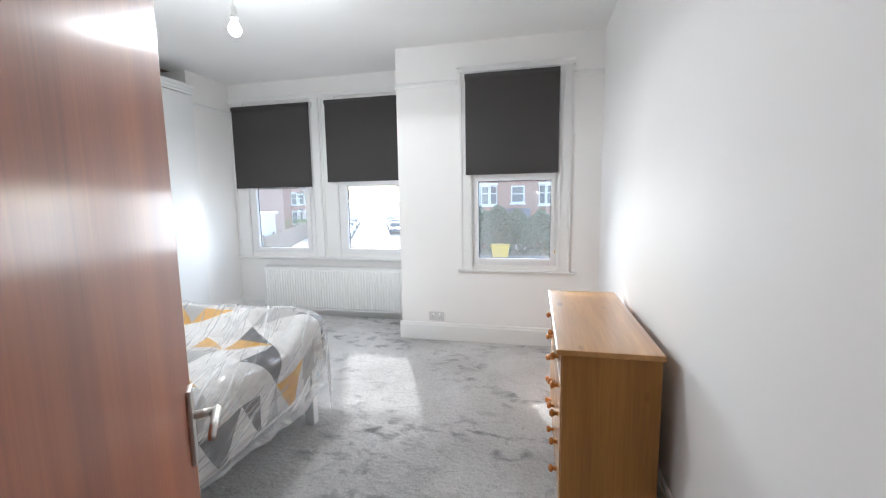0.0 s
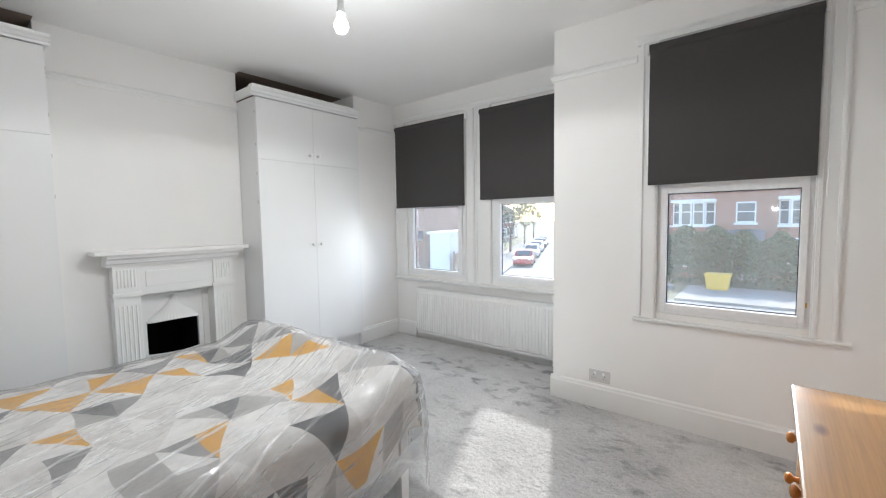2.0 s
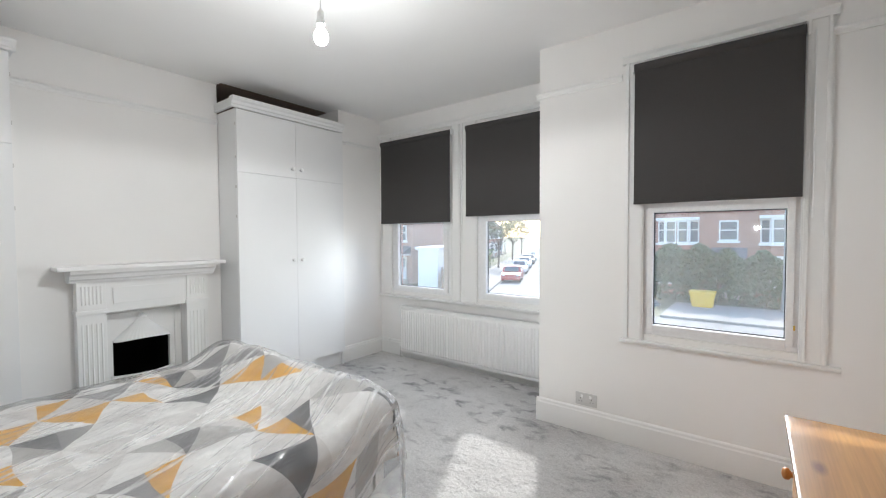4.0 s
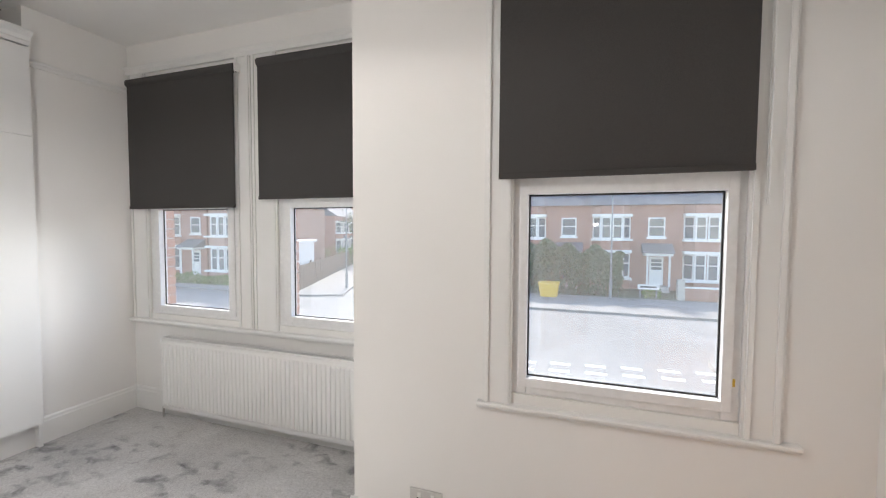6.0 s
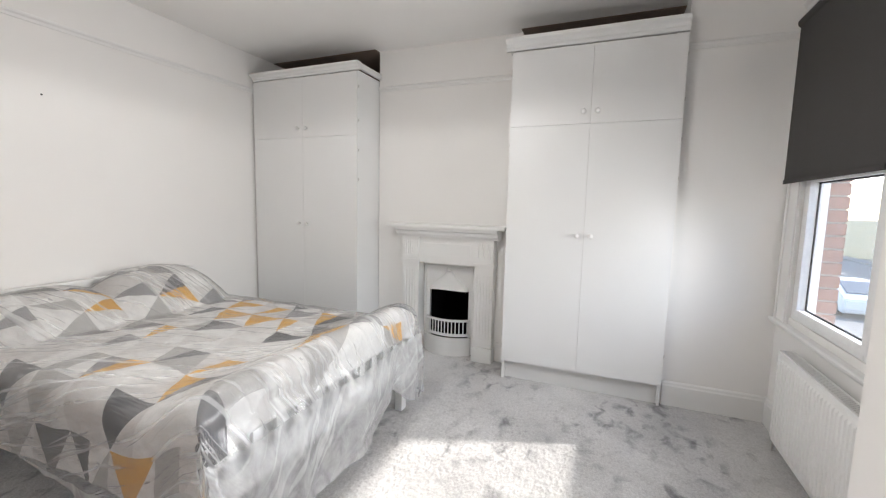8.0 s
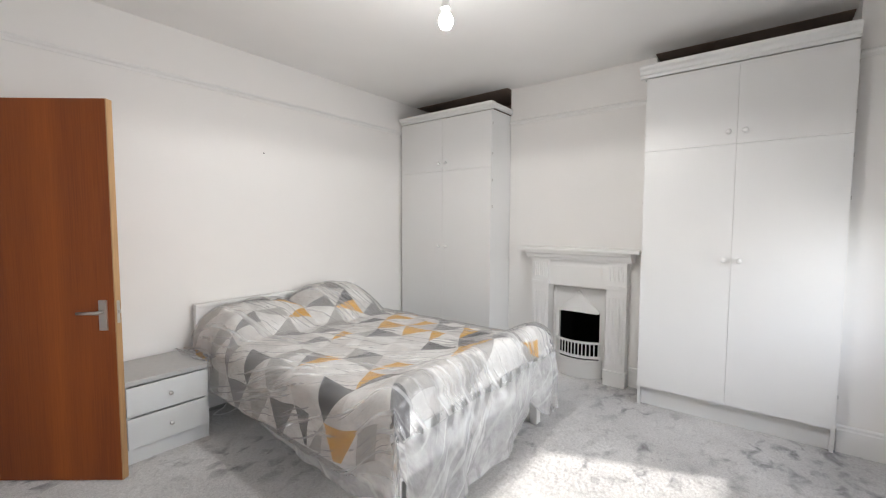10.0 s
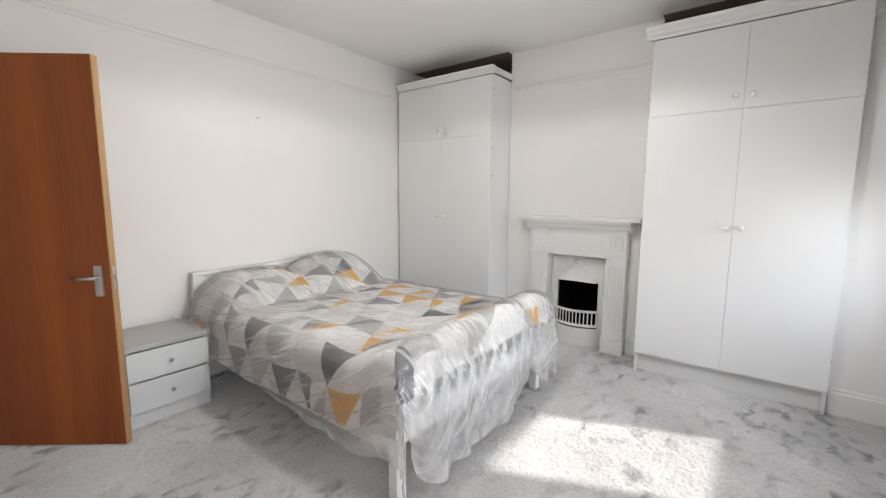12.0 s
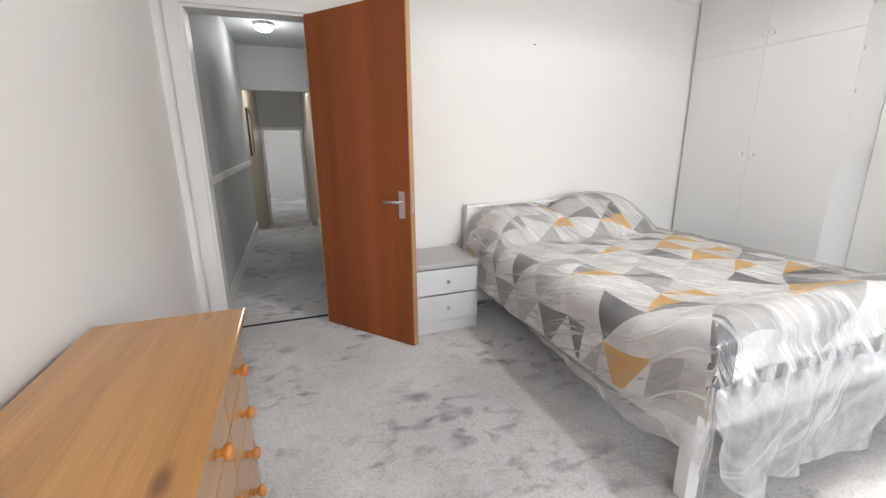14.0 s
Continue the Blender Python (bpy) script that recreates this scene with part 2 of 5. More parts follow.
def duvet_mat():
    """Cotton print of triangles with bowed edges in greys, white and mustard, laid out on the cloth's own UV."""
    m, n, l, b = material("triangle_print_cotton")

    def math_node(op, x, y, z=None):
        k = n.new("ShaderNodeMath")
        k.operation = op
        for i, v in enumerate((x, y, z)):
            if v is not None:
                if isinstance(v, (int, float)):
                    k.inputs[i].default_value = v
                else:
                    l.new(v, k.inputs[i])
        return k.outputs[0]

    uv = n.new("ShaderNodeUVMap")
    uv.uv_map = "UVMap"
    sp = n.new("ShaderNodeSeparateXYZ")
    l.new(uv.outputs["UV"], sp.inputs[0])
    side, rise = 0.25, 0.205        # a triangle's base along the bed, its height across it
    # edges bowed by slow waves across the cloth
    across = math_node("ADD", sp.outputs["X"], math_node("MULTIPLY", math_node("SINE", math_node("MULTIPLY", sp.outputs["Y"], 11.0), None), 0.007))
    along = math_node("ADD", sp.outputs["Y"], math_node("MULTIPLY", math_node("SINE", math_node("MULTIPLY", sp.outputs["X"], 14.0), None), 0.010))
    q = math_node("DIVIDE", math_node("ADD", across, 3.03), rise)
    p = math_node("SUBTRACT", math_node("DIVIDE", math_node("ADD", along, 3.1), side), math_node("MULTIPLY", q, 0.5))
    fr_p, fq = math_node("FRACT", p, None), math_node("FRACT", q, None)
    upper = math_node("GREATER_THAN", math_node("ADD", fr_p, fq), 1.0)
    # which half of the triangle, left or right of the line from its tip to its base
    lean = math_node("ADD", math_node("MULTIPLY", fr_p, 2.0), fq)
    half = math_node("GREATER_THAN", math_node("SUBTRACT", lean, upper), 1.0)
    cell = n.new("ShaderNodeCombineXYZ")
    l.new(math_node("FLOOR", p, None), cell.inputs["X"])
    l.new(math_node("FLOOR", q, None), cell.inputs["Y"])
    l.new(upper, cell.inputs["Z"])
    pick = n.new("ShaderNodeTexWhiteNoise")
    pick.noise_dimensions = "4D"
    l.new(cell.outputs[0], pick.inputs["Vector"])
    pick.inputs["W"].default_value = 3.7
    split = math_node("GREATER_THAN", pick.outputs["Value"], 0.42)
    tint = n.new("ShaderNodeTexWhiteNoise")
    tint.noise_dimensions = "4D"
    l.new(cell.outputs[0], tint.inputs["Vector"])
    l.new(math_node("ADD", math_node("MULTIPLY", half, split), 0.31), tint.inputs["W"])
    # pale triangles alternate with coloured ones
    val = math_node("ADD", math_node("MULTIPLY", tint.outputs["Value"], math_node("SUBTRACT", 0.72, math_node("MULTIPLY", upper, 0.12))), math_node("MULTIPLY", math_node("SUBTRACT", 1.0, upper), 0.28))
    col = ramp(n, l, val, [(0.0, (0.88, 0.87, 0.85)), (0.38, (0.74, 0.72, 0.70)), (0.54, (0.46, 0.445, 0.43)),
                           (0.66, (0.25, 0.245, 0.245)), (0.77, (0.085, 0.085, 0.095)), (0.87, (0.76, 0.40, 0.03))], "CONSTANT")
    # the greys are printed in fine stripes
    stripe = math_node("GREATER_THAN", math_node("SINE", math_node("MULTIPLY", sp.outputs["X"], 420.0), None), 0.45)
    grey = math_node("MULTIPLY", math_node("GREATER_THAN", val, 0.54), math_node("LESS_THAN", val, 0.87))
    col = mixc(n, l, math_node("MULTIPLY", math_node("MULTIPLY", stripe, grey), 0.10), col, (0.80, 0.79, 0.77))
    weave = noise_tex(n, l, coords(n, l, (300.0, 12.0, 300.0)), 1.0, 2)
    col = mixc(n, l, 1.0, col, ramp(n, l, weave, [(0.3, (0.9, 0.9, 0.9)), (0.7, (1.03, 1.03, 1.03))]), "MULTIPLY")
    l.new(col, b.inputs["Base Color"])
    b.inputs["Roughness"].default_value = 0.85
    b.inputs["Specular IOR Level"].default_value = 0.2
    bump(n, l, b, noise_tex(n, l, coords(n, l), 14, 4), 0.25, 0.02)
    return m


DUVET = duvet_mat()


def wrap_mat(name, lo, mid, hi, pull=0.0, sheer=1.0):
    """Thin crinkled polythene: mostly clear, milky in the pulled streaks and folds, glossy."""
    m, n, l, b = material(name)
    n.remove(b)
    out = n["Material Output"]
    uv = n.new("ShaderNodeUVMap")
    uv.uv_map = "UVMap"

    def cloth(turn, sx, sy):
        """Cloth coordinates turned, then stretched along the pull."""
        r, k = n.new("ShaderNodeMapping"), n.new("ShaderNodeMapping")
        r.inputs["Rotation"].default_value = (0, 0, turn + pull)
        k.inputs["Scale"].default_value = (sx * sheer, sy / sheer, 1)
        l.new(uv.outputs["UV"], r.inputs["Vector"])
        l.new(r.outputs["Vector"], k.inputs["Vector"])
        return k.outputs["Vector"]
    st = noise_tex(n, l, cloth(-0.40, 9.0, 2.2), 1.0, 5, 0.62, 1.0)
    fi = noise_tex(n, l, cloth(-0.48, 30.0, 3.0), 1.0, 4, 0.6, 1.4)
    cr = noise_tex(n, l, cloth(0.3, 14.0, 9.0), 1.0, 5, 0.65, 0.7)
    h = mixc(n, l, 0.4, mixc(n, l, 0.4, st, fi), cr)
    bp = n.new("ShaderNodeBump")
    bp.inputs["Strength"].default_value, bp.inputs["Distance"].default_value = 0.45, 0.02
    l.new(h, bp.inputs["Height"])
    tr = n.new("ShaderNodeBsdfTransparent")
    tr.inputs["Color"].default_value = (0.96, 0.96, 0.96, 1)
    gl = n.new("ShaderNodeBsdfGlossy")
    gl.inputs["Roughness"].default_value = 0.10
    df = n.new("ShaderNodeBsdfDiffuse")
    df.inputs["Color"].default_value = (0.90, 0.90, 0.90, 1)
    tl = n.new("ShaderNodeBsdfTranslucent")
    tl.inputs["Color"].default_value = (0.85, 0.85, 0.85, 1)
    l.new(bp.outputs["Normal"], gl.inputs["Normal"])
    soft_bp = n.new("ShaderNodeBump")
    soft_bp.inputs["Strength"].default_value, soft_bp.inputs["Distance"].default_value = 0.3, 0.02
    l.new(h, soft_bp.inputs["Height"])
    l.new(soft_bp.outputs["Normal"], df.inputs["Normal"])
    milk = n.new("ShaderNodeMixShader")
    milk.inputs["Fac"].default_value = 0.22
    l.new(df.outputs[0], milk.inputs[1]); l.new(tl.outputs[0], milk.inputs[2])
    f1 = ramp(n, l, mixc(n, l, 0.5, st, cr), [(0.40, (lo,) * 3), (0.60, (mid,) * 3)])
    for turn, sx, sy, cut, wide in ((-0.36, 30.0, 0.8, 0.58, 0.12), (-0.50, 48.0, 1.0, 0.60, 0.08), (-0.22, 14.0, 0.7, 0.58, 0.16)):
        li = noise_tex(n, l, cloth(turn, sx, sy), 1.0, 2, 0.5, 0.12)
        f1 = mixc(n, l, 1.0, f1, ramp(n, l, li, [(cut, (0, 0, 0)), (cut + wide, (hi,) * 3)]), "SCREEN")
    m1 = n.new("ShaderNodeMixShader")
    l.new(f1, m1.inputs["Fac"]); l.new(tr.outputs[0], m1.inputs[1]); l.new(milk.outputs[0], m1.inputs[2])
    lw = n.new("ShaderNodeLayerWeight")
    lw.inputs["Blend"].default_value = 0.25
    sc = n.new("ShaderNodeMath"); sc.operation = "MULTIPLY_ADD"
    sc.inputs[1].default_value, sc.inputs[2].default_value = 0.5, 0.05
    l.new(lw.outputs["Fresnel"], sc.inputs[0])
    m2 = n.new("ShaderNodeMixShader")
    l.new(sc.outputs[0], m2.inputs["Fac"]); l.new(m1.outputs[0], m2.inputs[1]); l.new(gl.outputs[0], m2.inputs[2])
    l.new(m2.outputs[0], out.inputs["Surface"])
    return m


WRAP = wrap_mat("clear_polythene", 0.08, 0.26, 0.38)
WRAP2 = wrap_mat("folded_polythene", 0.30, 0.48, 0.26, 1.1, 0.6)


# ---- building helpers ----
def box(bm, x0, x1, y0, y1, z0, z1, bev=0.0):
    """Adds a box to bm; bev rounds its edges."""
    vs = [bm.verts.new((x, y, z)) for x in (x0, x1) for y in (y0, y1) for z in (z0, z1)]
    fs = [bm.faces.new([vs[i] for i in q]) for q in ((0, 1, 3, 2), (4, 6, 7, 5), (0, 4, 5, 1), (2, 3, 7, 6), (0, 2, 6, 4), (1, 5, 7, 3))]
    if bev:
        es = list({e for f in fs for e in f.edges})
        bmesh.ops.bevel(bm, geom=es, offset=bev, segments=2, profile=0.7, affect="EDGES")
    return bm


def boxes(*bs, bev=0.0):
    bm = bmesh.new()
    for q in bs:
        box(bm, *q, bev=bev)
    return bm


def tube(bm, a, b, r0, r1=None, seg=14):
    """A capped tapering rod from a to b."""
    r1 = r0 if r1 is None else r1
    a, b = Vector(a), Vector(b)
    q = (b - a).to_track_quat("Z", "Y")
    rings = []
    for p, r in ((a, r0), (b, r1)):
        rings.append([bm.verts.new(p + q @ Vector((r * math.cos(2 * math.pi * i / seg), r * math.sin(2 * math.pi * i / seg), 0))) for i in range(seg)])
    for i in range(seg):
        bm.faces.new((rings[0][i], rings[0][(i + 1) % seg], rings[1][(i + 1) % seg], rings[1][i]))
    bm.faces.new(rings[0][::-1])
    bm.faces.new(rings[1])
    return bm


def lathe(bm, base, axis, prof, seg=16):
    """Turns a profile of (distance along axis, radius) round the axis from base."""
    base, q = Vector(base), Vector(axis).to_track_quat("Z", "Y")
    rings = [[bm.verts.new(base + q @ Vector((r * math.cos(2 * math.pi * i / seg), r * math.sin(2 * math.pi * i / seg), d))) for i in range(seg)] for d, r in prof]
    for a, b in zip(rings, rings[1:]):
        for i in range(seg):
            bm.faces.new((a[i], a[(i + 1) % seg], b[(i + 1) % seg], b[i]))
    bm.faces.new(rings[0][::-1])
    bm.faces.new(rings[-1])
    return bm


def extrude_profile(bm, prof, axis, a, b):
    """A moulding: closed profile of 2D points swept along axis ('x' or 'y') from a to b."""
    def at(p, t):
        return (t, p[0], p[1]) if axis == "x" else (p[0], t, p[1])
    r0 = [bm.verts.new(at(p, a)) for p in prof]
    r1 = [bm.verts.new(at(p, b)) for p in prof]
    k = len(prof)
    for i in range(k):
        bm.faces.new((r0[i], r0[(i + 1) % k], r1[(i + 1) % k], r1[i]))
    bm.faces.new(r0[::-1])
    bm.faces.new(r1)
    return bm


def mesh_of(name, bm, mat, smooth=False):
    bmesh.ops.recalc_face_normals(bm, faces=bm.faces)
    me = bpy.data.meshes.new(name)
    bm.to_mesh(me)
    bm.free()
    for m in (mat if isinstance(mat, (list, tuple)) else [mat]):
        me.materials.append(m)
    if smooth:
        for p in me.polygons:
            p.use_smooth = True
    return me


def part(name, bm, mat, parent, label="", smooth=False):
    ob = new(name, mesh_of(name, bm, mat, smooth))
    ob.parent = parent
    if label:
        tagged(ob, label)
    return ob


def thing(name, label, category, at=(0, 0, 0), group="", kind="", rz=0.0):
    ob = new(name)
    ob.empty_display_size = 0.1
    ob.matrix_world = pose(*at, 0, 0, rz)
    return tagged(ob, label, category, group, kind)


def solid(name, bm, mat, label, category, group="", kind="", smooth=False):
    return tagged(new(name, mesh_of(name, bm, mat, smooth)), label, category, group, kind)


# ---- the room's shell ----
XR, XW, XB, XA = 0.50, -3.60, -3.865, -4.33      # right wall, west wall stub, chimney breast, alcove back
YB, YF, YR = 0.165, 3.80, 4.40                   # back wall, front wall, bay recess wall
XC = -1.315                                     # corner between front wall and recess
H = 2.72                                        # ceiling
WA0, WA1, WB1 = 2.675, 3.79, 1.355               # wardrobes' sides along y
DX0, DX1, DZ = -0.352, 0.366, 2.03              # doorway


def structure(name, bm, mat, label):
    return solid(name, bm, mat, label, name.split("_")[0], kind="structure")


def lattice_noise(x, y, freq, seed):
    """Smooth value noise over arrays."""
    table = np.random.RandomState(seed).rand(64, 64)
    u, v = x * freq + 500.0, y * freq + 500.0
    i, j = np.floor(u).astype(int), np.floor(v).astype(int)
    fu, fv = u - i, v - j
    fu, fv = fu * fu * (3 - 2 * fu), fv * fv * (3 - 2 * fv)
    p = lambda a, b: table[a % 64, b % 64]
    return (p(i, j) * (1 - fu) + p(i + 1, j) * fu) * (1 - fv) + (p(i, j + 1) * (1 - fu) + p(i + 1, j + 1) * fu) * fv


def pile_sheet(x0, x1, y0, y1, step):
    """Carpet sheet with clumped, trodden pile a few millimetres deep."""
    nx, ny = int((x1 - x0) / (1.7 * step)), int((y1 - y0) / step)
    gx, gy = np.meshgrid(np.linspace(x0, x1, nx + 1), np.linspace(y0, y1, ny + 1))
    wx = gx + 0.02 * lattice_noise(gx, gy, 18, 1)
    wy = gy + 0.02 * lattice_noise(gx, gy, 18, 2)
    ridge = 1 - np.abs(2 * lattice_noise(wx, wy, 21, 3) - 1)
    tuft = lattice_noise(wx, wy, 88, 4)
    gz = 0.0045 * tuft + 0.003 * ridge + 0.006 * lattice_noise(gx, gy, 8, 5) - 0.0075
    gy = gy - 0.6 * gz   # the pile leans away from the windows
    co = np.stack([gx, gy, gz], -1).reshape(-1, 3)
    k = np.arange((nx + 1) * ny).reshape(ny, nx + 1)[:, :nx].ravel()
    quads = np.stack([k, k + 1, k + nx + 2, k + nx + 1], -1)
    me = bpy.data.meshes.new("floor")
    me.vertices.add(len(co)), me.loops.add(quads.size), me.polygons.add(len(quads))
    me.vertices.foreach_set("co", co.ravel())
    me.loops.foreach_set("vertex_index", quads.ravel())
    me.polygons.foreach_set("loop_start", np.arange(0, quads.size, 4))
    me.polygons.foreach_set("use_smooth", np.ones(len(quads), bool))
    me.update(calc_edges=True)
    me.materials.append(CARPET)
    return me


tagged(new("floor", pile_sheet(-4.0, 0.55, 0.03, 4.46, 0.0045)), "mottled grey plush fitted carpet with brushed pile", "floor", kind="structure")
structure("floor_base", boxes((-4.5, 0.65, 0.03, 4.62, -0.12, -0.02)), DARKGAP, "boards under the carpet")
structure("ceiling", boxes((-4.5, 0.65, 0.03, 4.75, H, H + 0.12)), CEIL, "plain white painted plaster ceiling")
structure("wall_east", boxes((XR, XR + 0.15, 0.03, 4.0, -0.12, H)), WALL, "plain white painted plaster wall")
structure("wall_south", boxes((-4.5, DX0, 0.03, YB, -0.1, H), (DX1, XR, 0.03, YB, -0.1, H), (DX0, DX1, 0.03, YB, DZ, H)), WALL, "white painted wall with doorway to the landing")
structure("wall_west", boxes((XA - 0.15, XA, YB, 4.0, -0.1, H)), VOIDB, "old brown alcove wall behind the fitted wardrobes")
structure("wall_west_stub", boxes((XA, XW, WA1 + 0.004, 4.64, -0.1, H)), WALL, "white painted wall beside the bay windows")
FY0, FY1, FZ = 1.890, 2.268, 0.59               # fire opening
structure("chimney_breast", boxes((XA, XB, WB1 + 0.004, 1.83, -0.1, H), (XA, XB, 2.355, WA0 - 0.004, -0.1, H), (XA, XB, 1.83, 2.355, 0.84, H)), WALL, "white painted chimney breast above the fireplace")

# Ceiling strips: part brown surface, part shade over the wardrobes put into the colour.
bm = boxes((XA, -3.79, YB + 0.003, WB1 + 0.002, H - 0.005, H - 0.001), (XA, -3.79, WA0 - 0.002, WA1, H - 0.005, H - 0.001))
structure("alcove_ceiling", bm, VOIDB, "old unpainted brown ceiling above the wardrobes, darkened with the gap's shade")

# front wall with the single window, recess wall with two windows, and the step between them
PZ0, PZ1 = 0.74, 2.42                            # window openings in height
WIN = ((-3.412, -2.56), (-2.240, -1.42))           # recess openings along x
WINF = (-0.615, 0.145)
structure("wall_front", boxes((XC, WINF[0], YF, 4.02, -0.1, H), (WINF[1], XR + 0.15, YF, 4.02, -0.1, H), (WINF[0], WINF[1], YF, 4.02, -0.1, PZ0), (WINF[0], WINF[1], YF, 4.02, PZ1, H)), WALL, "white painted wall around the single window")
structure("wall_recess_return", boxes((XC, XC + 0.16, 4.02, 4.63, -0.1, H)), WALL, "white painted return of the window recess")
rw = []
xs = [XW, WIN[0][0], WIN[0][1], WIN[1][0], WIN[1][1], XC]
for i in (0, 2, 4):
    rw.append((xs[i], xs[i + 1], YR, 4.52, -0.1, H))
for i in (1, 3):
    rw += [(xs[i], xs[i + 1], YR, 4.52, -0.1, PZ0), (xs[i], xs[i + 1], YR, 4.52, PZ1, H)]
structure("wall_recess", boxes(*rw), WALL, "white painted wall with two bay windows")

SK = 0.17


def skirting(name, axis, a, b, face, sign):
    """Skirting board with a moulded top edge, standing proud of the wall face by 18 mm."""
    t = 0.018 * sign
    prof = [(face, 0.0), (face + t, 0.0), (face + t, SK - 0.03), (face + t * 0.75, SK - 0.022), (face + t * 0.7, SK - 0.008), (face + t * 0.3, SK), (face, SK)]
    bm = bmesh.new()
    extrude_profile(bm, prof, axis, a, b)
    return structure(name, bm, GLOSS, "white gloss painted skirting board")


skirting("baseboard_front", "x", XC - 0.018, XR - 0.02, YF, -1)
skirting("baseboard_return", "y", YF, YR - 0.02, XC, -1)
skirting("baseboard_stub", "y", WA1 + 0.01, YR, XW, 1)
skirting("baseboard_recess", "x", XW + 0.02, XC - 0.02, YR, -1)
skirting("baseboard_east", "y", YB + 0.02, YF - 0.02, XR, -1)
skirting("baseboard_south", "x", -3.5, DX0 - 0.09, YB, 1)
skirting("baseboard_breast", "y", WB1 + 0.01, 1.645, XB, 1)
skirting("baseboard_breast_short", "y", 2.54, WA0 - 0.01, XB, 1)

RZ = 2.385


def picture_rail(name, axis, a, b, face, sign):
    t = 0.022 * sign
    prof = [(face, RZ - 0.022), (face + t * 0.4, RZ - 0.022), (face + t * 0.55, RZ - 0.006), (face + t, RZ + 0.004), (face + t, RZ + 0.014), (face + t * 0.35, RZ + 0.022), (face, RZ + 0.022)]
    bm = bmesh.new()
    extrude_profile(bm, prof, axis, a, b)
    return structure(name, bm, GLOSS, "white painted picture rail moulding")


picture_rail("trim_rail_south", "x", -3.53, XR - 0.003, YB, 1)
picture_rail("trim_rail_breast", "y", WB1 + 0.006, WA0 - 0.006, XB, 1)
picture_rail("trim_rail_stub", "y", WA1 + 0.01, YR - 0.025, XW, 1)
picture_rail("trim_rail_front", "x", XC - 0.02, WINF[0] - 0.13, YF, -1)
picture_rail("trim_rail_front_short", "x", WINF[1] + 0.09, XR - 0.003, YF, -1)

# doorway lining, architrave and threshold
bm = boxes((DX0, DX0 + 0.022, 0.028, YB + 0.002, 0, DZ), (DX1 - 0.022, DX1, 0.028, YB + 0.002, 0, DZ), (DX0 + 0.022, DX1 - 0.022, 0.028, YB + 0.002, DZ - 0.022, DZ))
structure("door_lining", bm, GLOSS, "white painted door lining")
bm = boxes((DX0 - 0.075, DX0 + 0.005, YB, YB + 0.02, 0, DZ), (DX1 - 0.005, DX1 + 0.075, YB, YB + 0.02, 0, DZ), (DX0 - 0.075, DX1 + 0.075, YB, YB + 0.02, DZ - 0.005, DZ + 0.075), bev=0.004)
structure("trim_architrave", bm, GLOSS, "white painted architrave round the doorway")
structure("trim_threshold", boxes((DX0 + 0.022, DX1 - 0.022, 0.020, 0.04, 0.0, 0.006)), DARKGAP, "dark carpet joint at the threshold")

# landing, a step down, and the room at its far end
structure("hall_floor", boxes((-0.62, 0.56, -3.70, 0.03, -0.12, -0.001)), CARPET, "grey carpet of the landing")
structure("hall_floor_lower", boxes((-1.6, 1.6, -12.5, -3.70, -0.62, -0.50)), CARPET, "grey carpet of the lower landing")
structure("hall_wall_east", boxes((0.42, 0.56, -3.70, 0.03, -0.1, 2.6)), HALLW, "pale grey landing wall")
structure("hall_wall_west", boxes((-0.62, -0.48, -3.70, 0.03, -0.1, 2.6)), HALLW, "pale grey landing wall")
structure("hall_ceiling", boxes((-0.62, 0.56, -3.70, 0.03, 2.6, 2.7)), HALLW, "pale grey landing ceiling")
structure("hall_bulkhead", boxes((-0.62, 0.56, -3.84, -3.70, 2.02, 2.7)), HALLW, "pale grey bulkhead across the landing")
structure("hall_lower_east", boxes((0.42, 0.56, -7.05, -3.70, -0.5, 2.5)), TAN, "tan painted lower landing wall")
structure("hall_lower_west", boxes((-0.62, -0.48, -7.05, -3.70, -0.5, 2.5)), TAN, "tan painted lower landing wall")
structure("hall_lower_ceiling", boxes((-0.62, 0.56, -7.05, -3.84, 2.45, 2.55)), CEIL, "low landing ceiling")
structure("hall_end_wall", boxes((-1.6, -0.40, -7.15, -7.05, -0.5, 2.5), (0.36, 1.6, -7.15, -7.05, -0.5, 2.5), (-0.40, 0.36, -7.15, -7.05, 1.57, 2.5)), HALLW, "grey wall with open doorway at the landing's end")
structure("far_room_walls", boxes((-1.7, -1.6, -12.5, -7.153, -0.5, 2.1), (1.6, 1.7, -12.5, -7.153, -0.5, 2.1), (-1.7, 1.7, -12.6, -12.5, -0.5, 2.1)), WALL, "white walls of the room beyond")
structure("far_room_ceiling", boxes((-1.7, 1.7, -12.6, -7.153, 2.1, 2.2)), CEIL, "white ceiling of the room beyond")
bm = boxes((-0.46, -0.40, -7.05, -7.03, -0.5, 1.57), (0.36, 0.42, -7.05, -7.03, -0.5, 1.57), (-0.46, 0.42, -7.05, -7.03, 1.57, 1.63), bev=0.004)
structure("trim_far_architrave", bm, GLOSS, "white architrave of the far doorway")
structure("trim_dado", boxes((0.398, 0.42, -3.68, 0.02, 0.98, 1.04), bev=0.005), GLOSS, "white dado rail along the landing wall")
bm = boxes((0.405, 0.42, -3.69, 0.02, 0, 0.13), (-0.48, -0.465, -3.69, 0.02, 0, 0.13))
structure("baseboard_hall", bm, GLOSS, "white landing skirting")
pf = thing("picture_frame", "dark framed picture hanging on the landing wall", "picture", (0.42, -4.3, 1.45))
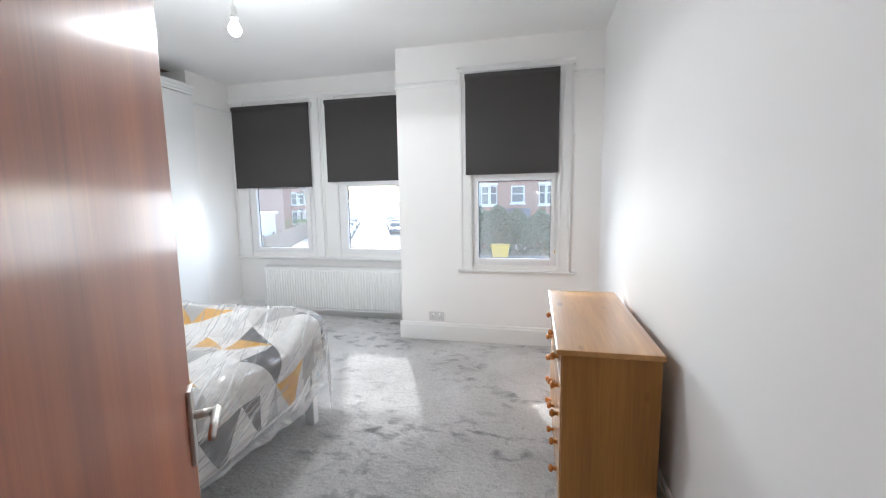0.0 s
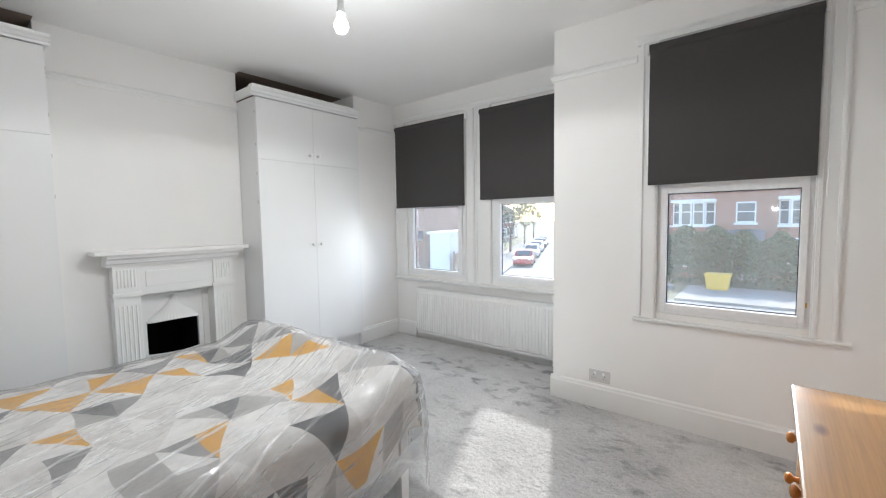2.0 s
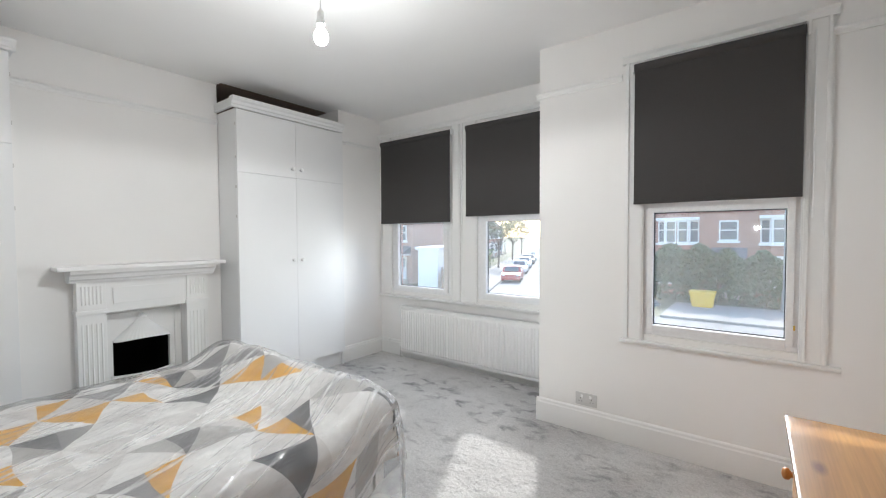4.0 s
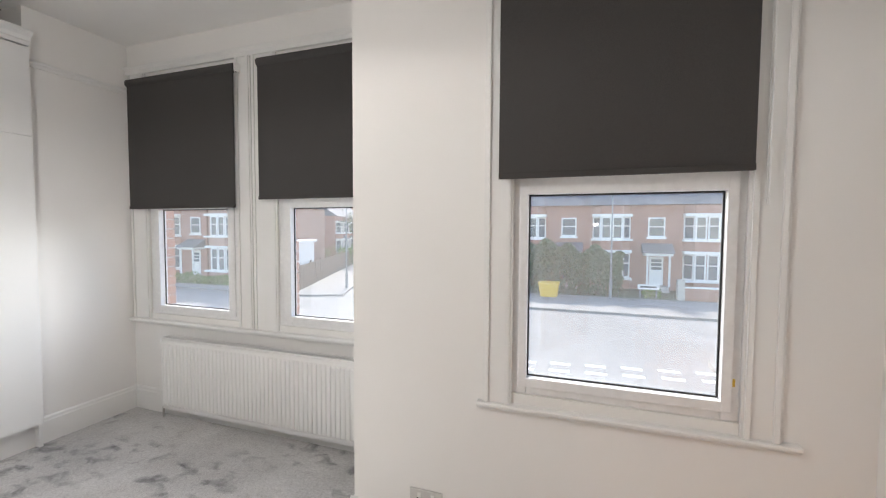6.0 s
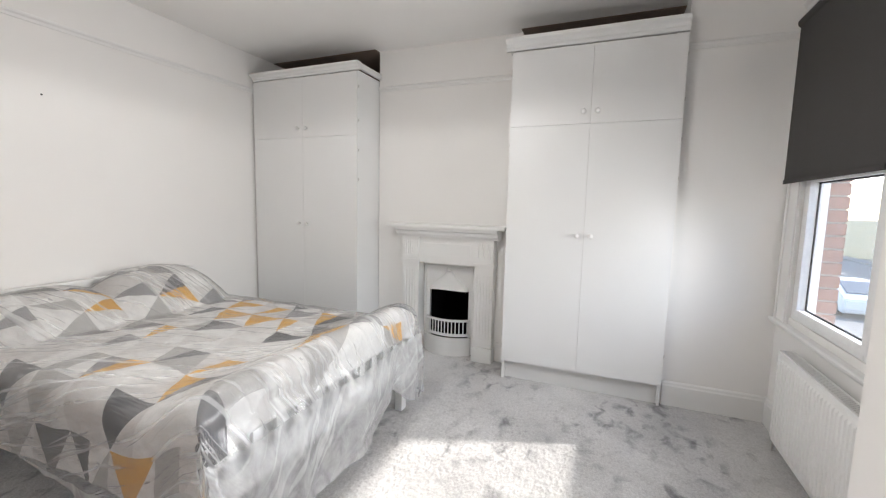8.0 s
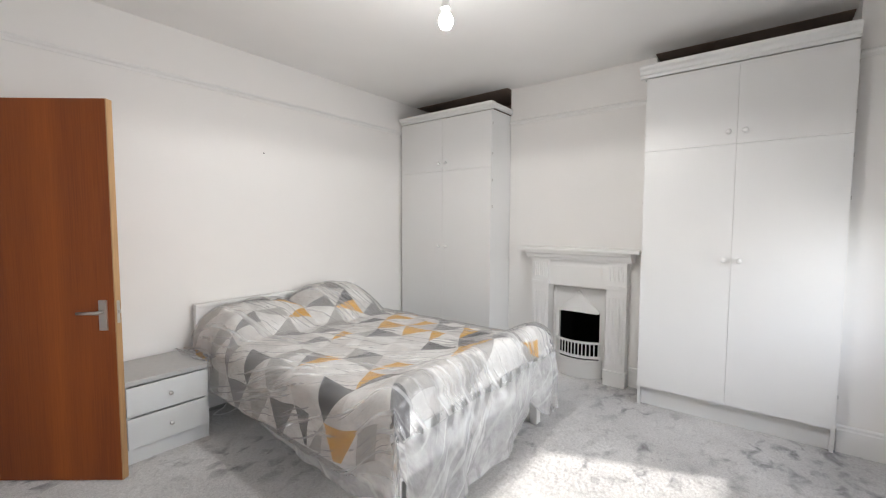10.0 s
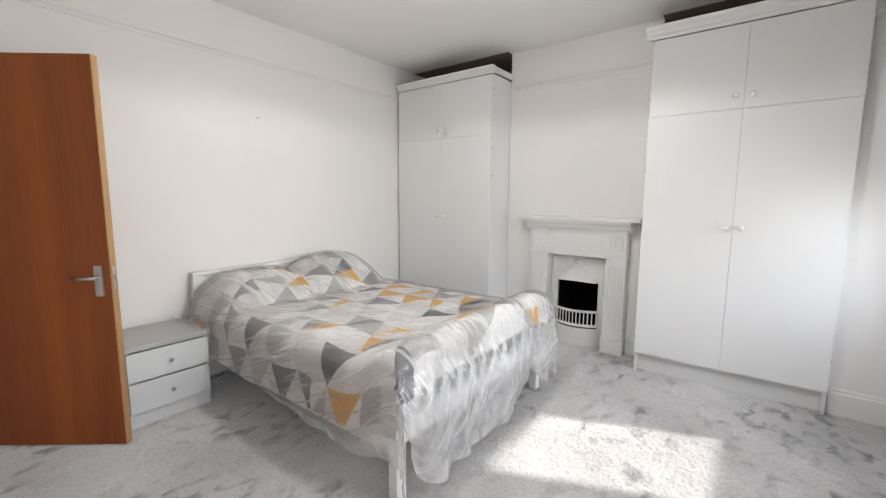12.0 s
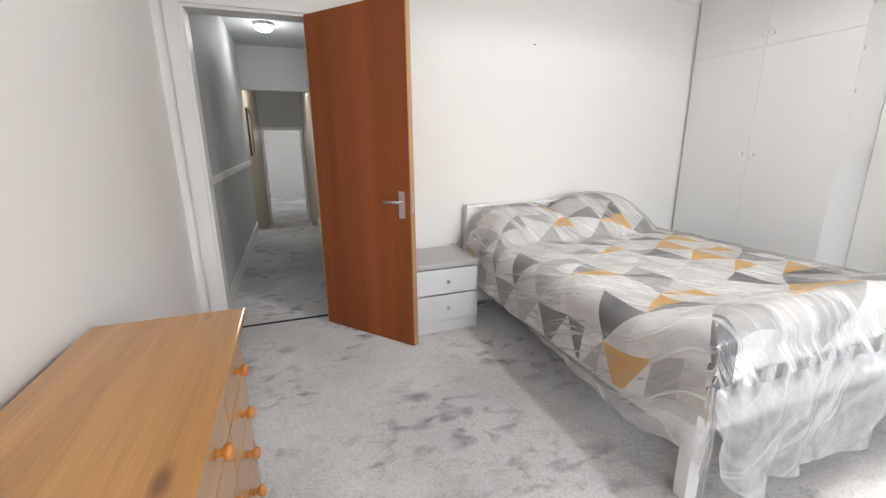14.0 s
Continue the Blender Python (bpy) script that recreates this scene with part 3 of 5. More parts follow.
part("frame", boxes((-0.03, 0, -0.28, -0.24, -0.35, 0.35), (-0.03, 0, 0.24, 0.28, -0.35, 0.35), (-0.03, 0, -0.24, 0.24, 0.31, 0.35), (-0.03, 0, -0.24, 0.24, -0.35, -0.31)), PICT, pf)
part("print", boxes((-0.012, -0.002, -0.24, 0.24, -0.31, 0.31)), TAN, pf)
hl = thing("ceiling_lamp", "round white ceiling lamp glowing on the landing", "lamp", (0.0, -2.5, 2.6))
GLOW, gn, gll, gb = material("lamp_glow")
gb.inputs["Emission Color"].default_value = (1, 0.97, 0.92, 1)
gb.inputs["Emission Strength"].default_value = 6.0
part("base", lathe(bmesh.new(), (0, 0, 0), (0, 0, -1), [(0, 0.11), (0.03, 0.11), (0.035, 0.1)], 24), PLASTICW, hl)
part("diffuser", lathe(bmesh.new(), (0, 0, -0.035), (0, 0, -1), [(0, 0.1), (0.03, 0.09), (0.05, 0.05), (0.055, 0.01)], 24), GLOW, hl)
# second fitting, added out of view above the lower landing's fill
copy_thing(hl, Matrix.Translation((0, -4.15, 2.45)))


# ---- windows ----
def window(name, x0, x1, y, f, label):
    """uPVC casement in an opening, face at y (towards the room is -y): frame, transom at blind height, two panes, gaskets, sill."""
    w = thing(name, label, "window", kind="structure")
    yo, zb = y + 0.048, PZ0 + 0.065
    bm = boxes((x0, x0 + f, y, yo, PZ0, PZ1), (x1 - f, x1, y, yo, PZ0, PZ1), (x0 + f, x1 - f, y, yo, PZ0, zb), (x0 + f, x1 - f, y, yo, PZ1 - 0.06, PZ1),
               (x0 + f, x1 - f, y, yo, 1.512, 1.582), bev=0.007)
    k = f * 0.45
    part("casement", boxes((x0 + k, x0 + f + 0.002, y - 0.012, y + 0.003, PZ0 + 0.03, PZ1 - 0.03), (x1 - f - 0.002, x1 - k, y - 0.012, y + 0.003, PZ0 + 0.03, PZ1 - 0.03), (x0 + f, x1 - f, y - 0.012, y + 0.003, PZ0 + 0.03, zb + 0.002), (x0 + f, x1 - f, y - 0.012, y + 0.003, 1.510, 1.575), bev=0.005), UPVC, w)
    part("window_frame", bm, UPVC, w)
    for z0, z1 in ((zb, 1.512), (1.582, PZ1 - 0.06)):
        g = 0.006
        bm = boxes((x0 + f, x0 + f + g, y + 0.027, y + 0.034, z0, z1), (x1 - f - g, x1 - f, y + 0.027, y + 0.034, z0, z1),
                   (x0 + f + g, x1 - f - g, y + 0.027, y + 0.034, z0, z0 + g), (x0 + f + g, x1 - f - g, y + 0.022, y + 0.042, z1 - g, z1))
        part("gasket", bm, RUBBER, w, "black rubber glazing gasket")
        bm = boxes((x0 + f + g, x1 - f - g, y + 0.028, y + 0.032, z0 + g, z1 - g))
        pane = part("pane", bm, GLASS, w)
        pane.visible_shadow = False
    return w


YG = 4.408
window("window_1", *WIN[0], YG, 0.098, "white plastic window of the bay recess")
window("window_2", *WIN[1], YG, 0.098, "white plastic window of the bay recess")
w3 = window("window_3", *WINF, 3.812, 0.056, "white plastic single window")
# small yellow rectangle low on the frame's right side
part("frame_mark", boxes((0.115, 0.128, 3.806, 3.8115, 0.86, 0.885)), YELLOW, w3, "small yellow mark on the frame")


def sill(name, x0, x1, y, z, d, k=1.0):
    """Timber window board with rounded nose and a bead under it."""
    bm = bmesh.new()
    prof = [(y, z - 0.03 * k), (y - d + 0.02 * k, z - 0.03 * k), (y - d + 0.02 * k, z - 0.045 * k), (y - d + 0.008 * k, z - 0.045 * k), (y - d, z - 0.034 * k), (y - d - 0.012 * k, z - 0.022 * k), (y - d - 0.014 * k, z - 0.008 * k), (y - d - 0.006 * k, z), (y, z)]
    extrude_profile(bm, prof, "x", x0, x1)
    return structure(name, bm, GLOSS, "white painted timber window sill")


sill("trim_sill_recess", XW + 0.004, XC - 0.004, YR + 0.01, 0.70, 0.042, 0.8)
sill("trim_sill_front", -0.745, 0.305, YF + 0.01, 0.70, 0.036, 0.55)


def arch(name, x0, x1, y, z0, z1):
    """Upright moulded window casing with a bead on each edge."""
    bm = boxes((x0, x1, y - 0.014, y, z0, z1), bev=0.003)
    box(bm, x0 + 0.008, x0 + 0.026, y - 0.024, y - 0.014, z0, z1, 0.004)
    box(bm, x1 - 0.026, x1 - 0.008, y - 0.022, y - 0.014, z0, z1, 0.004)
    return structure(name, bm, GLOSS, "white painted moulded window casing")


arch("trim_casing_a", XW + 0.02, WIN[0][0] + 0.004, YR, 0.70, 2.50)
arch("trim_casing_b", WIN[0][1] - 0.004, -2.44, YR, 0.70, 2.50)
arch("trim_casing_c", -2.428, WIN[1][0] + 0.004, YR, 0.70, 2.50)
arch("trim_casing_d", WIN[1][1] - 0.004, XC - 0.01, YR, 0.70, 2.50)
arch("trim_casing_e", -0.725, WINF[0] + 0.004, YF, 0.70, 2.46)
arch("trim_casing_f", WINF[1] - 0.004, 0.255, YF, 0.70, 2.46)
bm = bmesh.new()
extrude_profile(bm, [(YR, 2.50), (YR - 0.02, 2.50), (YR - 0.02, 2.53), (YR - 0.035, 2.545), (YR - 0.035, 2.555), (YR, 2.56)], "x", XW + 0.002, XC - 0.002)
structure("trim_head_recess", bm, GLOSS, "white moulded head casing above the bay windows")
bm = bmesh.new()
extrude_profile(bm, [(YF, 2.46), (YF - 0.02, 2.46), (YF - 0.02, 2.49), (YF - 0.035, 2.505), (YF, 2.515)], "x", -0.74, 0.27)
structure("trim_head_front", bm, GLOSS, "white moulded head casing above the single window")


def blind(x0, x1, y, z0, z1, chain_x):
    b = thing("roller_blind", "charcoal fabric roller blind pulled half down over the window", "blind", ((x0 + x1) / 2, y, z1), "roller blinds at the windows")
    w = (x1 - x0) / 2
    bm = bmesh.new()
    n = 14
    rows = []
    for k in range(n + 1):
        z = -(z1 - z0) * k / n
        rows.append([(x, -0.022 + 0.004 * math.sin(3.0 * x / w) * k / n, z) for x in (-w + 0.012, -w / 2, 0, w / 2, w - 0.012)])
    for off, flip in ((0.0, 0), (0.0012, 1)):
        vs = [[bm.verts.new((x, yy + off, z)) for x, yy, z in r] for r in rows]
        for a, c in zip(vs, vs[1:]):
            for i in range(4):
                bm.faces.new((a[i], a[i + 1], c[i + 1], c[i]))
    part("fabric", bm, BLIND, b)
    part("roller", tube(bmesh.new(), (-w + 0.01, -0.008, 0.0), (w - 0.01, -0.008, 0.0), 0.029, seg=24), BLIND, b, smooth=False)
    part("bottom_bar", boxes((-w + 0.012, w - 0.012, -0.0285, -0.0165, -(z1 - z0) - 0.004, -(z1 - z0) + 0.018), bev=0.003), BLIND, b)
    for s in (-1, 1):
        part("bracket", boxes((s * w - 0.006, s * w + 0.006, -0.024, 0.034, -0.026, 0.028), bev=0.003), PLASTICW, b, "white plastic bracket")
    cx = w * chain_x
    part("chain", tube(tube(bmesh.new(), (cx, -0.012, 0), (cx, -0.012, -0.95), 0.0022, seg=6), (cx, 0.012, 0), (cx, 0.012, -0.95), 0.0022, seg=6), PLASTICW, b, "thin white bead chain")
    return b


blind(-3.540, -2.522, 4.366, 1.518, 2.425, 0.985)
blind(-2.350, -1.40, 4.366, 1.567, 2.43, 0.985)
blind(-0.673, 0.154, 3.77, 1.569, 2.41, 1.07)


# ---- radiator, socket, pendant ----
def radiator(x0, x1, y, z0, z1):
    r = thing("radiator", "white ribbed panel radiator under the bay windows", "radiator")
    bm = bmesh.new()
    n = int((x1 - x0) / 0.0333)
    st = (x1 - x0 - 0.03) / n
    prof = [(x0 + 0.002, 0.0), (x0 + 0.015, -0.006)]
    for i in range(n):
        a = x0 + 0.015 + i * st
        prof += [(a + st * 0.10, -0.006), (a + st * 0.25, 0.001), (a + st * 0.50, 0.001), (a + st * 0.65, -0.006)]
    prof += [(x1 - 0.015, -0.006), (x1 - 0.002, 0.0)]
    zs = [(z0 + 0.004, 0.006), (z0 + 0.03, 0.004), (z0 + 0.045, None), (z1 - 0.05, None), (z1 - 0.035, 0.002), (z1 - 0.01, 0.002), (z1 - 0.002, 0.008)]
    rows = []
    for z, flat in zs:
        rows.append([bm.verts.new((x, y + (d if flat is None else flat), z)) for x, d in prof])
    for a, c in zip(rows, rows[1:]):
        for i in range(len(prof) - 1):
            bm.faces.new((a[i], a[i + 1], c[i + 1], c[i]))
    part("front_panel", bm, GLOSS, r)
    part("back_panel", boxes((x0 + 0.004, x1 - 0.004, y + 0.05, y + 0.064, z0 + 0.01, z1 - 0.01), bev=0.003), GLOSS, r)
    for xx in (x0, x1 - 0.006):
        part("side_cover", boxes((xx, xx + 0.006, y - 0.002, y + 0.066, z0 + 0.02, z1), bev=0.002), GLOSS, r)
    bm = boxes((x0, x1, y - 0.002, y + 0.008, z1 - 0.002, z1 + 0.006), (x0, x1, y + 0.056, y + 0.066, z1 - 0.002, z1 + 0.006))
    k = int((x1 - x0) / 0.02)
    for i in range(k + 1):
        xx = x0 + 0.003 + i * (x1 - x0 - 0.012) / k
        box(bm, xx, xx + 0.006, y + 0.008, y + 0.056, z1 - 0.001, z1 + 0.005)
    part("top_grille", bm, GLOSS, r)
    part("convector", boxes((x0 + 0.02, x1 - 0.02, y + 0.02, y + 0.045, z0 + 0.02, z1 - 0.02)), DARKGAP, r)
    bm = tube(bmesh.new(), (x0 - 0.03, y + 0.03, 0.0), (x0 - 0.03, y + 0.03, z0 + 0.05), 0.007)
    tube(bm, (x0 - 0.03, y + 0.03, z0 + 0.04), (x0 + 0.01, y + 0.03, z0 + 0.04), 0.009)
    part("pipe", bm, CHROME, r, "short chrome pipe")
    part("valve", lathe(bmesh.new(), (x0 - 0.03, y + 0.03, z0 + 0.05), (0, 0, 1), [(0, 0.011), (0.01, 0.015), (0.035, 0.014), (0.04, 0.008)]), PLASTICW, r, "white lockshield valve")
    for xx in (x0 + 0.2, x1 - 0.2):
        part("wall_bracket", boxes((xx, xx + 0.03, y + 0.062, YR - 0.019, z0 + 0.0, z1 - 0.1)), GLOSS, r)
    return r


radiator(-3.20, -1.44, 4.303, 0.075, 0.592)

so = thing("wall_socket", "white double plug socket on the front wall", "socket", (-0.965, YF, 0.232))
part("faceplate", boxes((-0.073, 0.073, -0.010, -0.001, -0.043, 0.043), bev=0.003), SOCKETW, so)
for s in (-1, 1):
    part("switch", boxes((s * 0.030 - 0.007, s * 0.030 + 0.007, -0.0135, -0.010, 0.010, 0.030), bev=0.001), PLASTICW, so)
    bm = boxes((s * 0.038 - 0.003, s * 0.038 + 0.003, -0.0108, -0.0100, 0.000, 0.008), (s * 0.038 - 0.013, s * 0.038 - 0.006, -0.0108, -0.0100, -0.018, -0.014), (s * 0.038 + 0.006, s * 0.038 + 0.013, -0.0108, -0.0100, -0.018, -0.014))
    part("pin_holes", bm, DARKGAP, so, "dark pin holes")

pd = thing("pendant_lamp", "bare white bulb hanging lit from the ceiling on a short cord", "lamp", (BULB[0], BULB[1], H))
part("ceiling_rose", lathe(bmesh.new(), (0, 0, 0), (0, 0, -1), [(0, 0.045), (0.012, 0.045), (0.025, 0.03), (0.03, 0.008)], 24), PLASTICW, pd)
part("cord", tube(bmesh.new(), (0, 0, -0.03), (0, 0, BULB[2] + 0.10 - H), 0.0035, seg=8), PLASTICW, pd)
part("bulb_holder", lathe(bmesh.new(), (0, 0, BULB[2] + 0.11 - H), (0, 0, -1), [(0, 0.008), (0.012, 0.016), (0.05, 0.017), (0.052, 0.021), (0.07, 0.021)], 18), PLASTICW, pd, smooth=False)
bm = bmesh.new()
lathe(bm, (0, 0, BULB[2] + 0.042 - H), (0, 0, -1), [(0, 0.013), (0.015, 0.014), (0.03, 0.024), (0.05, 0.034), (0.07, 0.034), (0.09, 0.023), (0.098, 0.004)], 20)
BULBGLOW, gn, gll, gb = material("bulb_glow")
gb.inputs["Emission Color"].default_value = (1, 0.98, 0.95, 1)
gb.inputs["Emission Strength"].default_value = 8.0
part("bulb", bm, BULBGLOW, pd, "glowing frosted bulb", True)


# ---- fitted wardrobes ----
def wardrobe(y0, y1, label, fd, zdiv=1.925, ct=2.545):
    """Fitted wardrobe facing +x: two tall doors, two top doors, plinth, cornice, knobs. fd: x of the door faces."""
    w = thing("fitted_wardrobe", label, "wardrobe", (0, 0, 0), "fitted wardrobes either side of the fireplace")
    xb = XA + 0.01
    part("side_panel", boxes((xb, fd - 0.02, y0, y0 + 0.02, 0.0, 2.46)), WARD, w)
    part("side_panel", boxes((xb, fd - 0.02, y1 - 0.02, y1, 0.0, 2.46)), WARD, w)
    part("top_panel", boxes((xb, fd - 0.02, y0 + 0.02, y1 - 0.02, 2.44, 2.46)), WARD, w)
    part("inner_shelf", boxes((xb, fd - 0.03, y0 + 0.02, y1 - 0.02, zdiv - 0.02, zdiv + 0.01)), WARD, w)
    part("plinth", boxes((fd - 0.075, fd - 0.055, y0 + 0.02, y1 - 0.02, 0.0, 0.15)), WARD, w)
    part("bottom_panel", boxes((xb, fd - 0.022, y0 + 0.02, y1 - 0.02, 0.13, 0.15)), WARD, w)
    ym, g = (y0 + y1) / 2, 0.0003
    for a, b, s in ((y0, ym - g, 1), (ym + g, y1, -1)):
        for z0, z1, zk, nm in ((0.152, zdiv - 0.001, 1.15, "door"), (zdiv + 0.001, 2.452, 2.005, "upper_door")):
            d = part(nm, boxes((fd - 0.019, fd, a + 0.0005, b - 0.0005, z0, z1), bev=0.0008), WARD, w)
            yk = ym - 0.045 * s
            bm = lathe(bmesh.new(), (fd, yk, zk), (1, 0, 0), [(0, 0.011), (0.008, 0.008), (0.016, 0.009), (0.022, 0.017), (0.032, 0.018), (0.038, 0.012)], 16)
            kn = part("knob", bm, PLASTICW, d, "round white knob", True)
        yh = y0 + 0.006 if s == 1 else y1 - 0.006
        for zh in (0.35, 1.55, 1.80, 2.05, 2.33):
            part("hinge", boxes((fd - 0.024, fd - 0.017, yh - 0.009 * s - 0.003, yh - 0.009 * s + 0.003, zh - 0.012, zh + 0.012)), CHROME, w, "small steel hinge")
    bm = bmesh.new()
    cs = (ct - 2.462) / 0.096
    prof = [(fd + dx, 2.462 + cs * dz) for dx, dz in ((-0.02, 0.0), (0.004, 0.0), (0.006, 0.023), (0.016, 0.030), (0.024, 0.053), (0.042, 0.070), (0.048, 0.086), (0.048, 0.096), (-0.02, 0.096))]
    extrude_profile(bm, prof, "y", y0 - 0.045 if y0 > 1 else y0 + 0.002, y1 + 0.03 if y0 < 1 else y1 + 0.002)
    part("cornice", bm, WARD, w)
    if y0 > 1:
        part("cornice_return", boxes((XB + 0.003, fd - 0.021, y0 - 0.03, y0 - 0.001, 2.47, ct - 0.002), bev=0.006), WARD, w)
    else:
        part("cornice_return", boxes((XB + 0.003, fd - 0.021, y1 + 0.001, y1 + 0.026, 2.47, ct - 0.002), bev=0.006), WARD, w)
    return w


wardrobe(WA0, WA1, "white painted fitted wardrobe between fireplace and bay window", -3.530)
wardrobe(YB + 0.024, WB1, "white painted fitted wardrobe between fireplace and bed wall", -3.505, ct=2.522)


# ---- fireplace ----
fp = thing("fireplace", "white painted cast iron fireplace with black grate and mantelpiece", "fireplace")
LY0, LY1 = (1.665, 1.83), (2.355, 2.52)
for a, b in (LY0, LY1):
    bm = boxes((XB, -3.775, a, b, 0.13, 0.83), bev=0.004)
    nfl = 5
    for i in range(nfl):
        c = a + 0.028 + i * (b - a - 0.056) / (nfl - 1)
        tube(bm, (-3.775, c, 0.20), (-3.775, c, 0.76), 0.006, seg=10)
    lg = part("pilaster", bm, IRONW, fp)
    part("plinth_block", boxes((XB, -3.7601, a - 0.008, b + 0.008, 0.0, 0.13), bev=0.005), IRONW, lg)
    part("capital", boxes((XB, -3.7601, a - 0.008, b + 0.008, 0.83, 0.86), (XB, -3.765, a, b, 0.86, 1.06), bev=0.004), IRONW, lg)
    for i in range(6):
        c = a + 0.03 + i * (b - a - 0.06) / 5
        part("reed", tube(bmesh.new(), (-3.765, c, 0.90), (-3.765, c, 1.03), 0.007, seg=8), IRONW, lg)
part("frieze", boxes((XB, -3.780, LY0[1], LY1[0], 0.83, 1.06), bev=0.004), IRONW, fp)
part("frieze_panel", boxes((-3.780, -3.773, LY0[1] + 0.04, LY1[0] - 0.04, 0.89, 1.01), bev=0.003), IRONW, fp)
bm = bmesh.new()
prof = [(XB, 1.06), (-3.755, 1.06), (-3.75, 1.075), (-3.73, 1.085), (-3.72, 1.11), (-3.695, 1.125), (-3.69, 1.148), (XB, 1.148)]
extrude_profile(bm, prof, "y", 1.625, 2.56)
part("bed_moulding", bm, IRONW, fp)
part("mantel_shelf", boxes((XB, -3.67, 1.555, 2.630, 1.148, 1.177), bev=0.006), IRONW, fp)
# cast insert with an opening, canopy, grate and ash front
ix = -3.90
part("insert_plate", boxes((ix - 0.03, ix, LY0[1] + 0.001, FY0, 0, 0.83), (ix - 0.03, ix, FY1, LY1[0] - 0.001, 0, 0.83), (ix - 0.03, ix, FY0, FY1, FZ, 0.83)), IRONW, fp)
part("insert_bead", boxes((ix, ix + 0.012, FY0 - 0.05, FY0 - 0.035, 0.10, 0.80), (ix, ix + 0.012, FY1 + 0.035, FY1 + 0.05, 0.10, 0.80), (ix, ix + 0.012, FY0 - 0.05, FY1 + 0.05, 0.785, 0.80), bev=0.003), IRONW, fp)
fire_back = boxes((XA + 0.03, XA + 0.05, FY0 + 0.003, FY1 - 0.003, 0.004, FZ - 0.004), (XA + 0.05, ix - 0.03, FY0 + 0.002, FY0 + 0.008, 0.004, FZ - 0.004), (XA + 0.05, ix - 0.03, FY1 - 0.008, FY1 - 0.002, 0.004, FZ - 0.004), (XA + 0.05, ix - 0.03, FY0 + 0.008, FY1 - 0.008, FZ - 0.012, FZ - 0.004))
part("fire_back", fire_back, SOOT, fp, "soot-black fire box")
bm = bmesh.new()
cy, hw = (FY0 + FY1) / 2, (FY1 - FY0) / 2
prev = None
for k in range(17):
    u = k / 16
    half = hw * (0.13 + 0.87 * (0.5 + 0.5 * math.cos(math.pi * u ** 0.8)) ** 0.85)
    out = 0.016 + 0.088 * (0.5 + 0.5 * math.cos(math.pi * u ** 0.75))
    z = FZ - 0.01 + 0.185 * u
    ring = []
    for j in range(49):
        c = j / 24 - 1
        rib = 1 + 0.07 * (1 - u) * abs(math.cos(c * 7.5 * math.pi))
        ring.append(bm.verts.new((ix + out * rib * math.sqrt(max(0.0, 1 - c * c)) + 0.002, cy + half * c, z + 0.018 * (1 - u) * (1 - c * c))))
    if prev:
        for i in range(48):
            bm.faces.new((prev[i], prev[i + 1], ring[i + 1], ring[i]))
    prev = ring
bm.faces.new(prev)
part("canopy", bm, IRONW, fp, "bell shaped canopy over the fire", True)
part("canopy_finial", lathe(bmesh.new(), (ix + 0.012, cy, 0.75), (0, 0, 1), [(0, 0.028), (0.012, 0.032), (0.02, 0.018), (0.035, 0.010)], 14), IRONW, fp, "", True)


def bow(z0, z1, depth, thick, y0, y1):
    """A bowed horizontal bar in front of the fire."""
    bm = bmesh.new()
    rows = []
    for j in range(17):
        t = j / 8 - 1
        x = ix + 0.01 + depth * (1 - t * t)
        y = cy + (y1 - y0) / 2 * t
        rows.append([bm.verts.new(p) for p in ((x, y, z0), (x + thick, y, z0), (x + thick, y, z1), (x, y, z1))])
    for a, c in zip(rows, rows[1:]):
        for i in range(4):
            bm.faces.new((a[i], a[(i + 1) % 4], c[(i + 1) % 4], c[i]))
    bm.faces.new(rows[0][::-1])
    bm.faces.new(rows[-1])
    return bm


gr = part("grate", bow(0.308, 0.328, 0.075, 0.014, FY0 - 0.02, FY1 + 0.02), IRONW, fp, "bowed white fire grate")
part("lower_bar", bow(0.175, 0.198, 0.075, 0.014, FY0 - 0.02, FY1 + 0.02), IRONW, gr)
for j in range(13):
    t = -0.92 + j * 1.84 / 12
    xx = ix + 0.016 + 0.075 * (1 - t * t)
    part("grate_bar", tube(bmesh.new(), (xx, cy + (hw + 0.02) * t, 0.195), (xx, cy + (hw + 0.02) * t, 0.311), 0.0055, seg=8), IRONW, gr)
part("ash_front", bow(0.0, 0.150, 0.10, 0.012, FY0 - 0.03, FY1 + 0.03), IRONW, fp)
part("ash_lip", bow(0.150, 0.165, 0.092, 0.028, FY0 - 0.035, FY1 + 0.035), IRONW, fp)


# ---- door, standing open ----
dr = thing("door_1", "orange-brown veneered flush door standing open into the room", "door", (-0.322, 0.140, 0.0), kind="structure", rz=math.degrees(math.atan2(0.722 - 0.140, -0.795 + 0.322)))
DW = 0.762
part("leaf", boxes((0.006, DW - 0.006, -0.038, 0.0, 0.008, DZ - 0.012)), DOORW, dr)
part("lipping", boxes((DW - 0.006, DW, -0.038, 0.0, 0.008, DZ - 0.012), bev=0.001), LIP, dr, "pale timber edge lipping")
part("lipping", boxes((0.0, 0.006, -0.038, 0.0, 0.008, DZ - 0.012)), LIP, dr, "pale timber edge lipping")
part("latch_plate", boxes((DW, DW + 0.0015, -0.029, -0.010, 0.86, 0.98), (DW + 0.0015, DW + 0.010, -0.025, -0.014, 0.912, 0.932)), CHROME, dr, "steel latch plate")
